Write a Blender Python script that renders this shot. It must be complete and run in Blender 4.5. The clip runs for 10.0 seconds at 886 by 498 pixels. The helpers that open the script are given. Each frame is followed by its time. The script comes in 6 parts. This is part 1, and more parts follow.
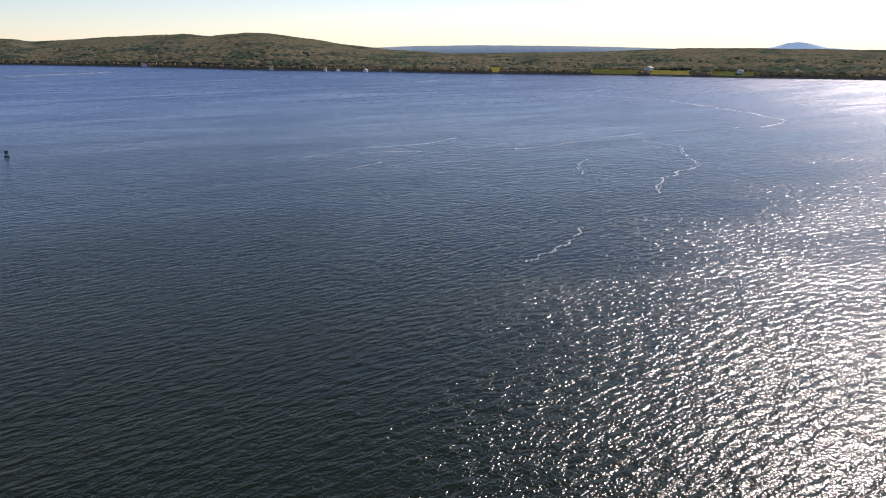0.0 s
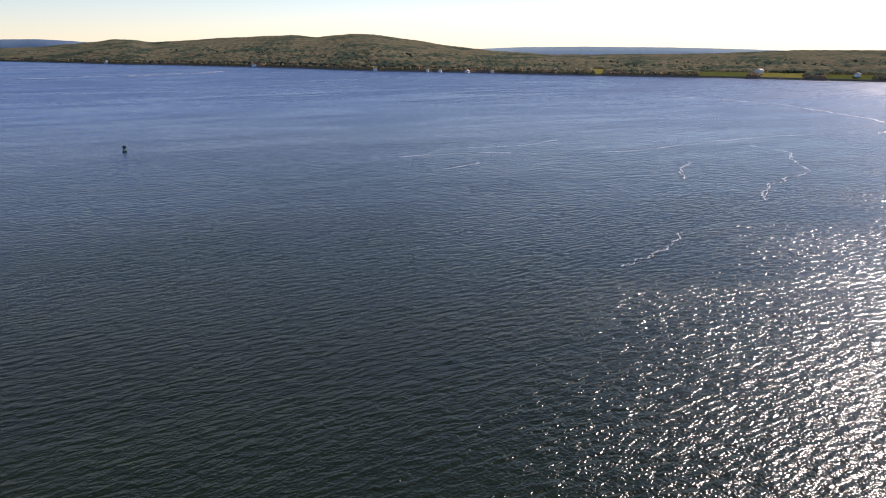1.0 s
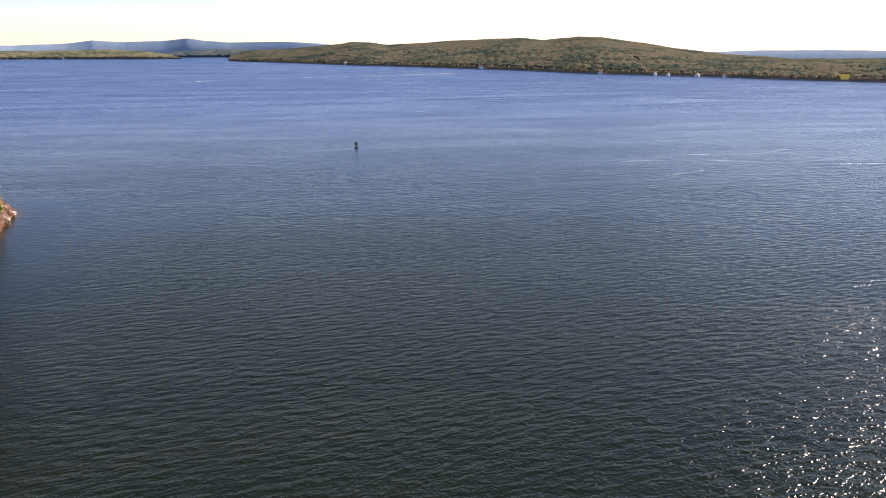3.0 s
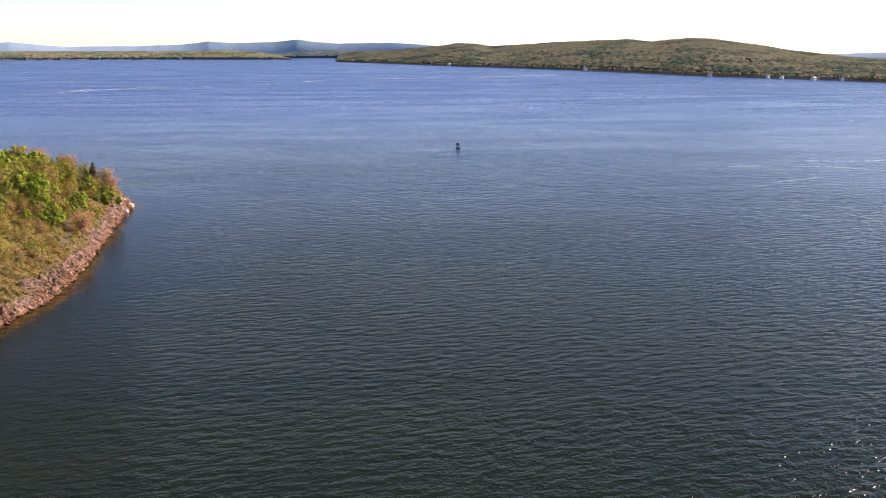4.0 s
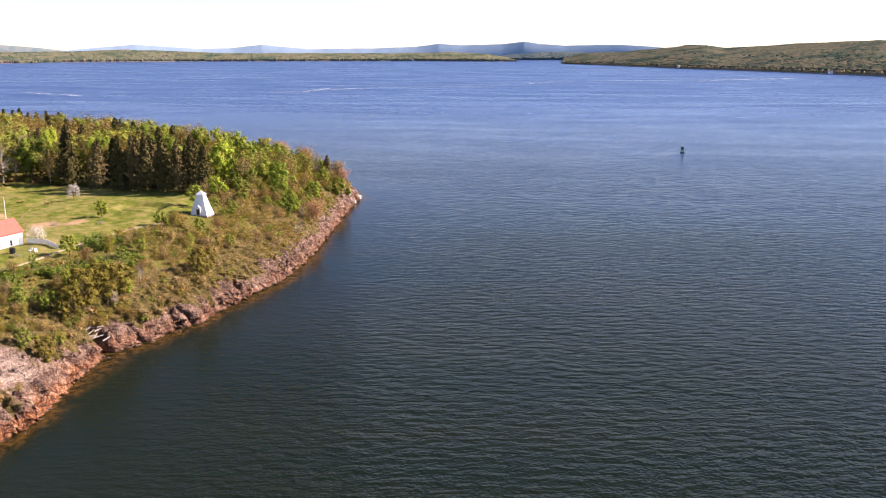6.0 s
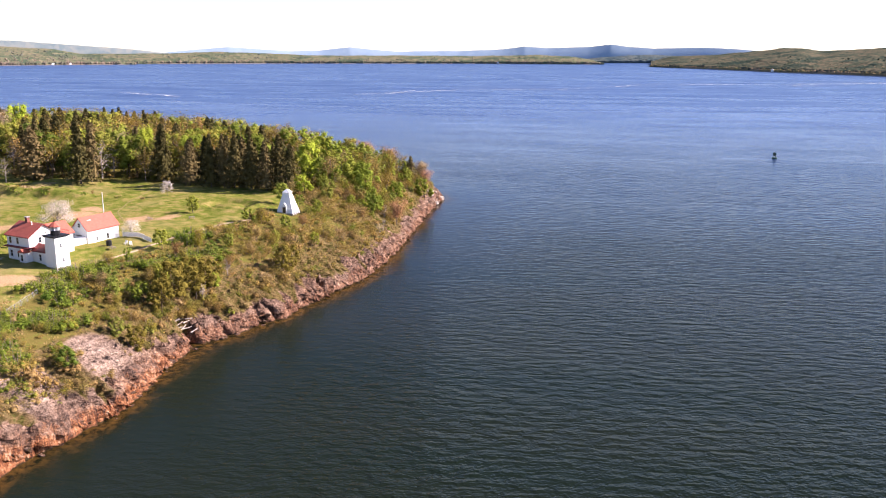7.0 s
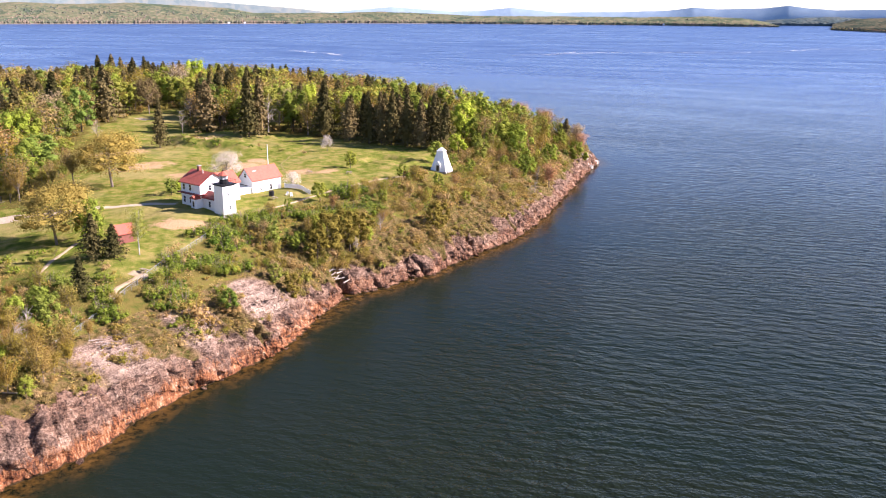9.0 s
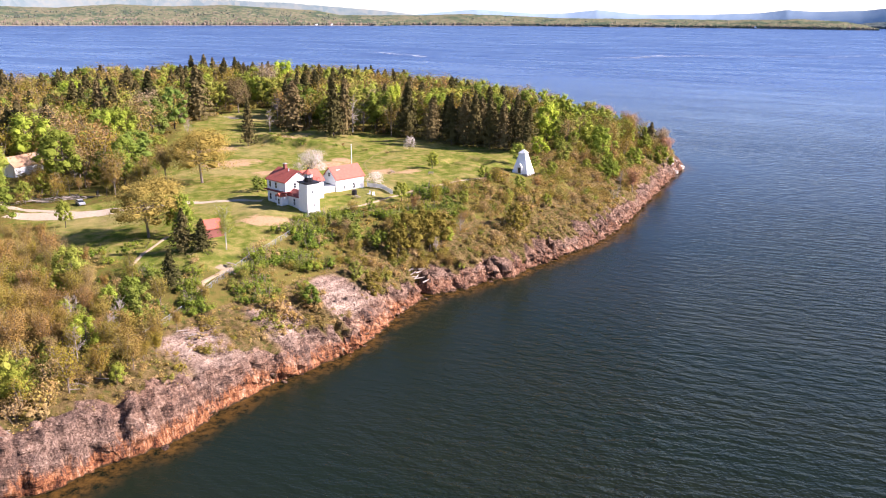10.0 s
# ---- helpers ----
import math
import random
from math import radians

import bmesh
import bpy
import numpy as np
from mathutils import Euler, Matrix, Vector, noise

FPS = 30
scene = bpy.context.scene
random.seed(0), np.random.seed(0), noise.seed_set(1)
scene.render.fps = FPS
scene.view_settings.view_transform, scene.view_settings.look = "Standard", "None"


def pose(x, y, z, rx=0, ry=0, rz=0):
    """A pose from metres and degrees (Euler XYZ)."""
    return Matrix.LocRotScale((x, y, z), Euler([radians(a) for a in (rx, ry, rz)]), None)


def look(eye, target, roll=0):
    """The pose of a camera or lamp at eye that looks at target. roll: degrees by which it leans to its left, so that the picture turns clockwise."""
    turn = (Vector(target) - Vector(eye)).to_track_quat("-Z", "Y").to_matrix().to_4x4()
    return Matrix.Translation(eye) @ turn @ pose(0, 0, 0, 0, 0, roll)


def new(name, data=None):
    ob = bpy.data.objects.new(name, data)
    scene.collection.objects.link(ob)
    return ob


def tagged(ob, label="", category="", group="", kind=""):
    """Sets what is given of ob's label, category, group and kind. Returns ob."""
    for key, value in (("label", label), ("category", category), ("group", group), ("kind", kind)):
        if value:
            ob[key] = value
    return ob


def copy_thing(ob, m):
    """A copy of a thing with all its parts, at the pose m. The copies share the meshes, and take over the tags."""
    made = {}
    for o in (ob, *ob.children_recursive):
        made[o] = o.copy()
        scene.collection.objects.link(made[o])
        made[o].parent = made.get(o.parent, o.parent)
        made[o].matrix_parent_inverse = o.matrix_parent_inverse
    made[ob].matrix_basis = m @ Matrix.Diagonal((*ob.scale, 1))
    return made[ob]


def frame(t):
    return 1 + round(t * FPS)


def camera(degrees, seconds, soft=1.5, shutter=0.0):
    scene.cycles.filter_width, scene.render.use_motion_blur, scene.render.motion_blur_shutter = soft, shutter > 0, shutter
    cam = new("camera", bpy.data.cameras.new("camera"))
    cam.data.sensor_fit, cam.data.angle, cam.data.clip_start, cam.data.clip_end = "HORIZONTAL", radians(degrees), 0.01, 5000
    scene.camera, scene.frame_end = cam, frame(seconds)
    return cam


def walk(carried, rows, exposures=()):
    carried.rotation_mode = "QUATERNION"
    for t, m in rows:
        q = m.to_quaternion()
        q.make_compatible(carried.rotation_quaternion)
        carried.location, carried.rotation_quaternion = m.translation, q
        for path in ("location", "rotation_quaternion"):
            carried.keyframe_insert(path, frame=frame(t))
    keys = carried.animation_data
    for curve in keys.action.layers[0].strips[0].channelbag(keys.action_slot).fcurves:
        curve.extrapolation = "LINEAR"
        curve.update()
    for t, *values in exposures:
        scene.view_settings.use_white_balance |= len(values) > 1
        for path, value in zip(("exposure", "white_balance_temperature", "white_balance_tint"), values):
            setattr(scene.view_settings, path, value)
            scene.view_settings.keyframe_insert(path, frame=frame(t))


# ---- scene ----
cam = camera(54.4, 10.0, soft=1.1)
# seconds, eye x y z, yaw (left), pitch, lean to the left
PATH_ROWS = [
    (0.0, 0.00, -0.00, 72.24, 0.00, -13.74, -0.16),
    (0.5, 0.46, -0.55, 72.27, 3.20, -13.69, -0.16),
    (1.0, 0.90, -1.10, 72.29, 6.63, -13.65, -0.10),
    (1.5, 1.32, -1.63, 72.31, 10.67, -13.57, -0.09),
    (2.0, 1.68, -2.11, 72.34, 14.50, -13.52, -0.10),
    (2.5, 1.98, -2.55, 72.37, 17.87, -13.48, -0.09),
    (3.8, 2.29, -3.26, 72.42, 26.61, -13.41, -0.01),
    (4.0, 2.34, -3.30, 72.37, 27.94, -13.38, 0.01),
    (4.5, 2.48, -3.36, 72.21, 31.37, -13.35, 0.05),
    (5.0, 2.66, -3.32, 71.98, 35.16, -13.32, 0.07),
    (5.5, 2.82, -3.25, 71.69, 38.94, -13.28, 0.09),
    (6.0, 2.94, -3.17, 71.35, 42.54, -13.23, -0.09),
    (7.3, 2.70, -2.98, 70.84, 49.50, -13.56, -0.05),
    (7.5, 2.67, -2.91, 70.77, 50.48, -14.13, -0.14),
    (8.0, 2.57, -2.70, 70.60, 52.96, -15.46, -0.06),
    (8.5, 2.50, -2.50, 70.41, 55.50, -15.76, 0.08),
    (9.0, 2.45, -2.42, 70.25, 58.35, -15.53, 0.25),
    (9.5, 2.39, -2.48, 70.14, 61.62, -15.45, 0.30),
    (10.0, 2.32, -2.66, 70.05, 63.77, -15.41, 0.29),
]


def aim(x, y, z, yaw, pitch, roll):
    a, p = radians(yaw), radians(pitch)
    way = Vector((-math.sin(a) * math.cos(p), math.cos(a) * math.cos(p), math.sin(p)))
    return look((x, y, z), Vector((x, y, z)) + way * 100, roll)


EXPOSURES = [(0.0, 0.66, 6450, 23), (2.5, 1.15, 6750, 27), (5.0, 1.45, 6650, 28), (7.5, 1.70, 6320, 30), (8.25, 1.82, 6260, 30), (9.1, 1.76, 6200, 30), (10.0, 1.72, 6150, 30)]
walk(cam, [(r[0], aim(*r[1:])) for r in PATH_ROWS], EXPOSURES)

# ---- daylight: clear spring sky, sun over the water ----
SUN_AZ, SUN_EL = radians(30.0), radians(32.0)      # azimuth to the right of +y
sun_way = Vector((math.sin(SUN_AZ) * math.cos(SUN_EL), math.cos(SUN_AZ) * math.cos(SUN_EL), math.sin(SUN_EL)))
world = bpy.data.worlds.new("sky")
scene.world = world
world.use_nodes = True
wn = world.node_tree
sky = wn.nodes.new("ShaderNodeTexSky")
sky.sky_type = "NISHITA"
sky.sun_disc = False
sky.sun_elevation, sky.sun_rotation = SUN_EL, SUN_AZ
sky.air_density, sky.dust_density, sky.ozone_density = 0.8, 0.05, 2.0
wn.nodes["Background"].inputs["Strength"].default_value = 0.066
wn.links.new(sky.outputs[0], wn.nodes["Background"].inputs["Color"])
sun = new("sun", bpy.data.lights.new("sun", "SUN"))
sun.data.energy, sun.data.angle, sun.data.color = 5.0, radians(0.53), (1.0, 0.91, 0.79)
sun.matrix_world = look(sun_way * 1000, (0, 0, 0))


# ---- materials ----
class Nodes:
    """Small helper to write node materials."""

    def __init__(self, name, rough=0.8, metal=0.0, spec=0.3):
        self.mat = bpy.data.materials.new(name)
        self.mat.use_nodes = True
        self.t = self.mat.node_tree
        self.p = self.t.nodes["Principled BSDF"]
        self.p.inputs["Roughness"].default_value = rough
        self.p.inputs["Metallic"].default_value = metal
        self.p.inputs["Specular IOR Level"].default_value = spec
        self.xyz = self.node("ShaderNodeTexCoord").outputs["Object"]

    def node(self, kind, **values):
        n = self.t.nodes.new(kind)
        for key, value in values.items():
            n.inputs[key.replace("_", " ")].default_value = value
        return n

    def link(self, a, b):
        self.t.links.new(a, b)
        return self

    def place(self, scale=(1, 1, 1), turn=0.0):
        """Coordinates turned first, then scaled along the turned axes."""
        r, m = self.node("ShaderNodeMapping"), self.node("ShaderNodeMapping")
        r.inputs["Rotation"].default_value = (0, 0, radians(turn))
        m.inputs["Scale"].default_value = scale
        self.link(self.xyz, r.inputs["Vector"])
        self.link(r.outputs[0], m.inputs["Vector"])
        return m.outputs[0]

    def noise(self, scale, detail=4.0, rough=0.55, at=None, distort=0.0):
        n = self.node("ShaderNodeTexNoise", Scale=scale, Detail=detail, Roughness=rough, Distortion=distort)
        self.link(at or self.xyz, n.inputs["Vector"])
        return n.outputs["Fac"]

    def cells(self, scale, at=None):
        n = self.node("ShaderNodeTexVoronoi", Scale=scale)
        self.link(at or self.xyz, n.inputs["Vector"])
        return n

    def ramp(self, fac, *stops):
        r = self.node("ShaderNodeValToRGB")
        e = r.color_ramp.elements
        while len(e) < len(stops):
            e.new(0.5)
        for s, (at, c) in zip(e, stops):
            s.position = at
            s.color = (*c, 1) if len(c) == 3 else c
        self.link(fac, r.inputs[0])
        return r.outputs[0]

    def grey(self, fac, a, b):
        return self.ramp(fac, (a, (0, 0, 0)), (b, (1, 1, 1)))

    def mix(self, fac, a, b, kind="MIX"):
        m = self.node("ShaderNodeMix")
        m.data_type, m.blend_type = "RGBA", kind
        for s, v in ((m.inputs[0], fac), (m.inputs[6], a), (m.inputs[7], b)):
            if isinstance(v, (int, float)):
                s.default_value = v
            elif isinstance(v, tuple):
                s.default_value = (*v, 1)
            else:
                self.link(v, s)
        return m.outputs[2]

    def sums(self, kind, a, b):
        m = self.node("ShaderNodeMath")
        m.operation = kind
        for s, v in zip(m.inputs, (a, b)):
            if isinstance(v, (int, float)):
                s.default_value = v
            else:
                self.link(v, s)
        return m.outputs[0]

    def attr(self, name):
        a = self.node("ShaderNodeAttribute")
        a.attribute_name = name
        return a.outputs["Fac"]

    def rand(self):
        return self.node("ShaderNodeObjectInfo").outputs["Random"]

    def island(self):
        return self.node("ShaderNodeNewGeometry").outputs["Random Per Island"]

    def bump(self, height, distance, strength=1.0):
        b = self.node("ShaderNodeBump", Strength=strength, Distance=distance)
        self.link(height, b.inputs["Height"])
        self.link(b.outputs[0], self.p.inputs["Normal"])
        return b

    def colour(self, c):
        if isinstance(c, tuple):
            self.p.inputs["Base Color"].default_value = (*c, 1)
        else:
            self.link(c, self.p.inputs["Base Color"])
        return self


def plain(name, c, rough=0.6, metal=0.0, wear=0.12, scale=2.0, spec=0.35):
    """Paint or metal with slight stains and grain."""
    n = Nodes(name, rough, metal, spec)
    d = tuple(v * (1 - wear * 2.2) for v in c)
    a = n.noise(scale, 6, 0.65)
    b = n.noise(scale * 9, 3)
    col = n.mix(n.grey(a, 0.35, 0.7), d, c)
    n.colour(n.mix(n.sums("MULTIPLY", n.grey(b, 0.4, 0.8), 0.35), col, d))
    n.bump(b, 0.01)
    return n.mat


def leaf_material(name, stops, translucent=0.28, fixed=False):
    n = Nodes(name, 0.8, 0, 0.0)
    tint = n.attr("tint") if fixed else n.sums("FRACT", n.sums("ADD", n.rand(), n.attr("tint")), 0)
    base = n.ramp(tint, *stops)
    vary = n.sums("ADD", n.sums("MULTIPLY", n.island(), 0.24), 0.88)
    col = n.mix(1.0, base, vary, "MULTIPLY")
    n.colour(col)
    tr = n.node("ShaderNodeBsdfTranslucent")
    n.link(col, tr.inputs["Color"])
    mx = n.node("ShaderNodeMixShader")
    mx.inputs[0].default_value = translucent
    n.link(n.p.outputs[0], mx.inputs[1])
    n.link(tr.outputs[0], mx.inputs[2])
    n.link(mx.outputs[0], n.t.nodes["Material Output"].inputs["Surface"])
    return n.mat


M_GREEN = leaf_material("fresh_leaves", [(0.0, (0.105, 0.15, 0.024)), (0.2, (0.26, 0.28, 0.04)), (0.4, (0.14, 0.18, 0.038)), (0.6, (0.31, 0.30, 0.055)), (0.8, (0.17, 0.22, 0.034)), (1.0, (0.28, 0.34, 0.04))])
M_BUD = leaf_material("budding_leaves", [(0.0, (0.27, 0.17, 0.045)), (0.2, (0.24, 0.19, 0.026)), (0.4, (0.33, 0.23, 0.095)), (0.6, (0.21, 0.185, 0.026)), (0.8, (0.31, 0.18, 0.065)), (1.0, (0.27, 0.21, 0.05))])
M_SPRUCE = leaf_material("spruce_needles", [(0.0, (0.052, 0.050, 0.018)), (0.5, (0.092, 0.078, 0.03)), (1.0, (0.135, 0.105, 0.045))], 0.1)
M_SHRUB = leaf_material("shrub_leaves", [(0.0, (0.22, 0.20, 0.028)), (0.18, (0.34, 0.22, 0.072)), (0.36, (0.16, 0.20, 0.026)), (0.54, (0.38, 0.245, 0.10)), (0.7, (0.25, 0.205, 0.032)), (0.85, (0.38, 0.265, 0.125)), (1.0, (0.29, 0.205, 0.048))], 0.3)
M_OLIVE = leaf_material("olive_leaves", [(0.0, (0.16, 0.13, 0.025)), (1.0, (0.20, 0.16, 0.034))])
M_LUSH = leaf_material("lush_leaves", [(0.0, (0.10, 0.16, 0.022)), (0.5, (0.17, 0.21, 0.03)), (1.0, (0.22, 0.27, 0.035))])
M_BRIGHT = leaf_material("yellow_green_leaves", [(0.0, (0.32, 0.40, 0.04)), (1.0, (0.36, 0.40, 0.05))])
M_COOL = leaf_material("cool_green_leaves", [(0.0, (0.14, 0.21, 0.042)), (1.0, (0.17, 0.23, 0.042))])
M_REDBUD = leaf_material("red_budding_leaves", [(0.0, (0.42, 0.21, 0.11)), (1.0, (0.38, 0.23, 0.12))])
M_TANBUD = leaf_material("tan_budding_leaves", [(0.0, (0.40, 0.30, 0.14)), (1.0, (0.36, 0.28, 0.17))])
M_PINE = leaf_material("brown_pine_needles", [(0.0, (0.15, 0.112, 0.05)), (1.0, (0.13, 0.105, 0.044))], 0.08)
M_BLOSSOM = leaf_material("blossom", [(0.0, (0.62, 0.52, 0.48)), (1.0, (0.72, 0.66, 0.58))])
M_OAK = leaf_material("golden_leaves", [(0.0, (0.33, 0.245, 0.06)), (1.0, (0.35, 0.27, 0.07))])
M_FAR = leaf_material("far_leaves", [(0.0, (0.028, 0.045, 0.034)), (0.3, (0.05, 0.068, 0.04)), (0.5, (0.19, 0.155, 0.075)), (0.7, (0.30, 0.21, 0.11)), (0.85, (0.24, 0.205, 0.085)), (1.0, (0.33, 0.22, 0.13))], 0.0, True)
# distance haze painted into greyed leaf tones
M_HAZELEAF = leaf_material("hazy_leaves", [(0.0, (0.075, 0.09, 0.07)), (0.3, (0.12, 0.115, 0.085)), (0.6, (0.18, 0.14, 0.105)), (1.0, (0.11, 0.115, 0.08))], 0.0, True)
M_BARK = plain("bark", (0.13, 0.10, 0.08), 0.9, wear=0.2, scale=3)
M_TWIG = plain("twig_bark", (0.24, 0.19, 0.15), 0.9, wear=0.15, scale=3)
M_BIRCH = plain("birch_bark", (0.62, 0.58, 0.52), 0.8, wear=0.25, scale=4)
M_GREYWOOD = plain("driftwood", (0.42, 0.37, 0.32), 0.85, wear=0.2, scale=3)
M_WHITE = plain("white_paint", (0.80, 0.80, 0.78), 0.5, wear=0.04, scale=0.8)
M_RED = plain("red_shingles", (0.47, 0.115, 0.075), 0.75, wear=0.12, scale=1.2)
M_DARKRED = plain("dark_red_shingles", (0.20, 0.035, 0.03), 0.7, wear=0.12)
M_BLACK = plain("black_iron", (0.02, 0.02, 0.022), 0.45, 0.3)
M_GLASS_DARK = plain("window_glass", (0.02, 0.025, 0.03), 0.08, wear=0.05, spec=0.6)
# pale grey-blue base colour stands in for sky mirrored in the lantern panes
M_LANTERN_GLASS = plain("sky_pale_lantern_glass", (0.30, 0.32, 0.34), 0.1, wear=0.05, spec=0.8)
M_TAN = plain("tan_shingles", (0.42, 0.26, 0.15), 0.8)
M_CONCRETE = plain("concrete", (0.38, 0.36, 0.33), 0.85)
M_BRICK = plain("chimney_brick", (0.22, 0.08, 0.06), 0.85)
M_BUOY = plain("green_buoy_paint", (0.012, 0.06, 0.04), 0.45)
M_STEEL = plain("weathered_steel", (0.30, 0.31, 0.32), 0.5, 0.6)
M_WOODGREY = plain("weathered_timber", (0.28, 0.23, 0.18), 0.85)
M_CAR = plain("silver_paint", (0.55, 0.57, 0.6), 0.3, 0.5, 0.03)
M_TYRE = plain("tyre_rubber", (0.02, 0.02, 0.02), 0.8)
M_FOAM = plain("foam", (0.58, 0.60, 0.62), 0.8)
M_CABLE = plain("fence_wire", (0.33, 0.34, 0.36), 0.5, 0.4)


def rock_material():
    n = Nodes("shore_rock", 0.9, 0, 0.08)
    z = n.node("ShaderNodeSeparateXYZ")
    n.link(n.xyz, z.inputs[0])
    big = n.noise(0.07, 4)
    stray = n.node("ShaderNodeTexNoise", Scale=0.9, Detail=5.0)
    n.link(n.xyz, stray.inputs["Vector"])
    warp = n.mix(0.7, n.place((0.5, 1.0, 0.45), 32), stray.outputs["Color"], "ADD")
    blocks = n.cells(0.9, warp)
    cracks = n.node("ShaderNodeTexVoronoi", Scale=0.9)
    cracks.feature = "DISTANCE_TO_EDGE"
    n.link(warp, cracks.inputs["Vector"])
    strata = n.noise(0.6, 6, 0.7, n.place((0.35, 0.35, 3.0), 20))
    fine = n.noise(2.6, 6, 0.7)
    streak = n.noise(1.7, 5, 0.7, n.place((1.0, 1.0, 0.2)))
    pick = n.sums("ADD", n.sums("MULTIPLY", blocks.outputs["Color"], 0.14), n.sums("ADD", n.sums("MULTIPLY", strata, 0.35), n.sums("ADD", n.sums("MULTIPLY", streak, 0.25), n.sums("MULTIPLY", fine, 0.3))))
    base = n.ramp(pick, (0.40, (0.022, 0.014, 0.011)), (0.47, (0.11, 0.064, 0.045)), (0.53, (0.23, 0.138, 0.095)), (0.60, (0.38, 0.25, 0.175)), (0.68, (0.60, 0.46, 0.36)))
    base = n.mix(n.sums("MULTIPLY", n.grey(big, 0.45, 0.62), 0.6), base, n.ramp(fine, (0.34, (0.05, 0.034, 0.028)), (0.5, (0.18, 0.12, 0.09)), (0.64, (0.40, 0.29, 0.225))))
    dark = n.sums("MULTIPLY", n.grey(n.noise(0.32, 6, 0.7, None, 0.6), 0.47, 0.60), 0.72)
    base = n.mix(dark, base, n.ramp(fine, (0.35, (0.03, 0.021, 0.018)), (0.6, (0.13, 0.085, 0.066))))
    # rust-coloured stain low on the rock, of uneven height
    top = n.sums("ADD", n.sums("MULTIPLY", n.noise(0.16, 6, 0.7), 11.0), -2.6)
    low = n.sums("SUBTRACT", top, z.outputs[2])
    rust = n.ramp(n.sums("ADD", n.sums("MULTIPLY", streak, 0.85), n.sums("MULTIPLY", blocks.outputs["Color"], 0.12)), (0.38, (0.07, 0.026, 0.014)), (0.46, (0.25, 0.085, 0.034)), (0.54, (0.42, 0.175, 0.07)), (0.64, (0.64, 0.43, 0.28)))
    base = n.mix(n.sums("MULTIPLY", n.ramp(n.sums("ADD", n.sums("MULTIPLY", low, 0.16), streak), (0.38, (0, 0, 0)), (0.72, (1, 1, 1))), n.sums("MULTIPLY", n.attr("rust"), 0.82)), base, rust)
    slab = n.ramp(n.sums("ADD", n.sums("MULTIPLY", fine, 0.5), n.sums("MULTIPLY", strata, 0.5)), (0.40, (0.11, 0.075, 0.056)), (0.49, (0.32, 0.225, 0.17)), (0.60, (0.54, 0.42, 0.33)))
    base = n.mix(n.attr("pale"), base, slab)
    gaps = n.sums("MULTIPLY", n.ramp(cracks.outputs["Distance"], (0.0, (1, 1, 1)), (0.05, (0, 0, 0))), n.grey(n.noise(0.5, 3), 0.5, 0.62))
    base = n.mix(gaps, base, (0.03, 0.02, 0.017))
    # dark weed at the tide line
    weed = n.sums("SUBTRACT", n.sums("ADD", n.sums("MULTIPLY", n.noise(0.9, 3), 1.0), -0.1), z.outputs[2])
    base = n.mix(n.grey(weed, 0.0, 0.25), base, (0.05, 0.032, 0.014))
    veg = n.ramp(n.noise(0.8, 5), (0.3, (0.06, 0.07, 0.013)), (0.5, (0.14, 0.10, 0.034)), (0.62, (0.19, 0.13, 0.06)), (0.75, (0.085, 0.105, 0.017)))
    n.colour(n.mix(n.grey(n.attr("veg"), 0.35, 0.65), base, veg))
    beds = n.noise(0.8, 4, 0.6, n.place((0.12, 0.9, 1.6), 58), 0.3)
    relief = n.sums("ADD", n.sums("ADD", n.sums("MULTIPLY", beds, 0.3), n.sums("MULTIPLY", streak, 0.4)), n.sums("ADD", n.sums("MULTIPLY", strata, 0.8), n.sums("MULTIPLY", fine, 0.22)))
    n.bump(relief, 1.5)
    return n.mat


def ground_material():
    n = Nodes("grassland", 0.95, 0, 0.0)
    a, b, c = n.noise(0.045, 5), n.noise(0.35, 5), n.noise(3.0, 4)
    grass = n.ramp(b, (0.32, (0.07, 0.095, 0.014)), (0.44, (0.135, 0.15, 0.026)), (0.54, (0.215, 0.19, 0.05)), (0.66, (0.30, 0.225, 0.085)))
    grass = n.mix(n.sums("MULTIPLY", n.grey(c, 0.38, 0.62), 0.55), grass, (0.085, 0.115, 0.02))
    dirt = n.ramp(c, (0.3, (0.30, 0.185, 0.095)), (0.7, (0.44, 0.30, 0.175)))
    patch = n.grey(n.sums("ADD", n.sums("MULTIPLY", n.attr("bare"), 0.5), n.sums("ADD", n.sums("MULTIPLY", n.noise(0.16, 6, 0.7), 0.65), n.sums("MULTIPLY", c, 0.2))), 0.55, 0.67)
    grass = n.mix(n.sums("MULTIPLY", n.grey(a, 0.5, 0.7), 0.5), grass, (0.34, 0.26, 0.12))
    lawn = n.mix(patch, grass, dirt)
    floor = n.ramp(b, (0.3, (0.06, 0.08, 0.014)), (0.5, (0.13, 0.10, 0.03)), (0.7, (0.085, 0.12, 0.018)))
    n.colour(n.mix(n.grey(n.attr("lawn"), 0.3, 0.7), floor, lawn))
    n.bump(n.sums("ADD", b, n.sums("MULTIPLY", c, 0.7)), 0.35)
    return n.mat


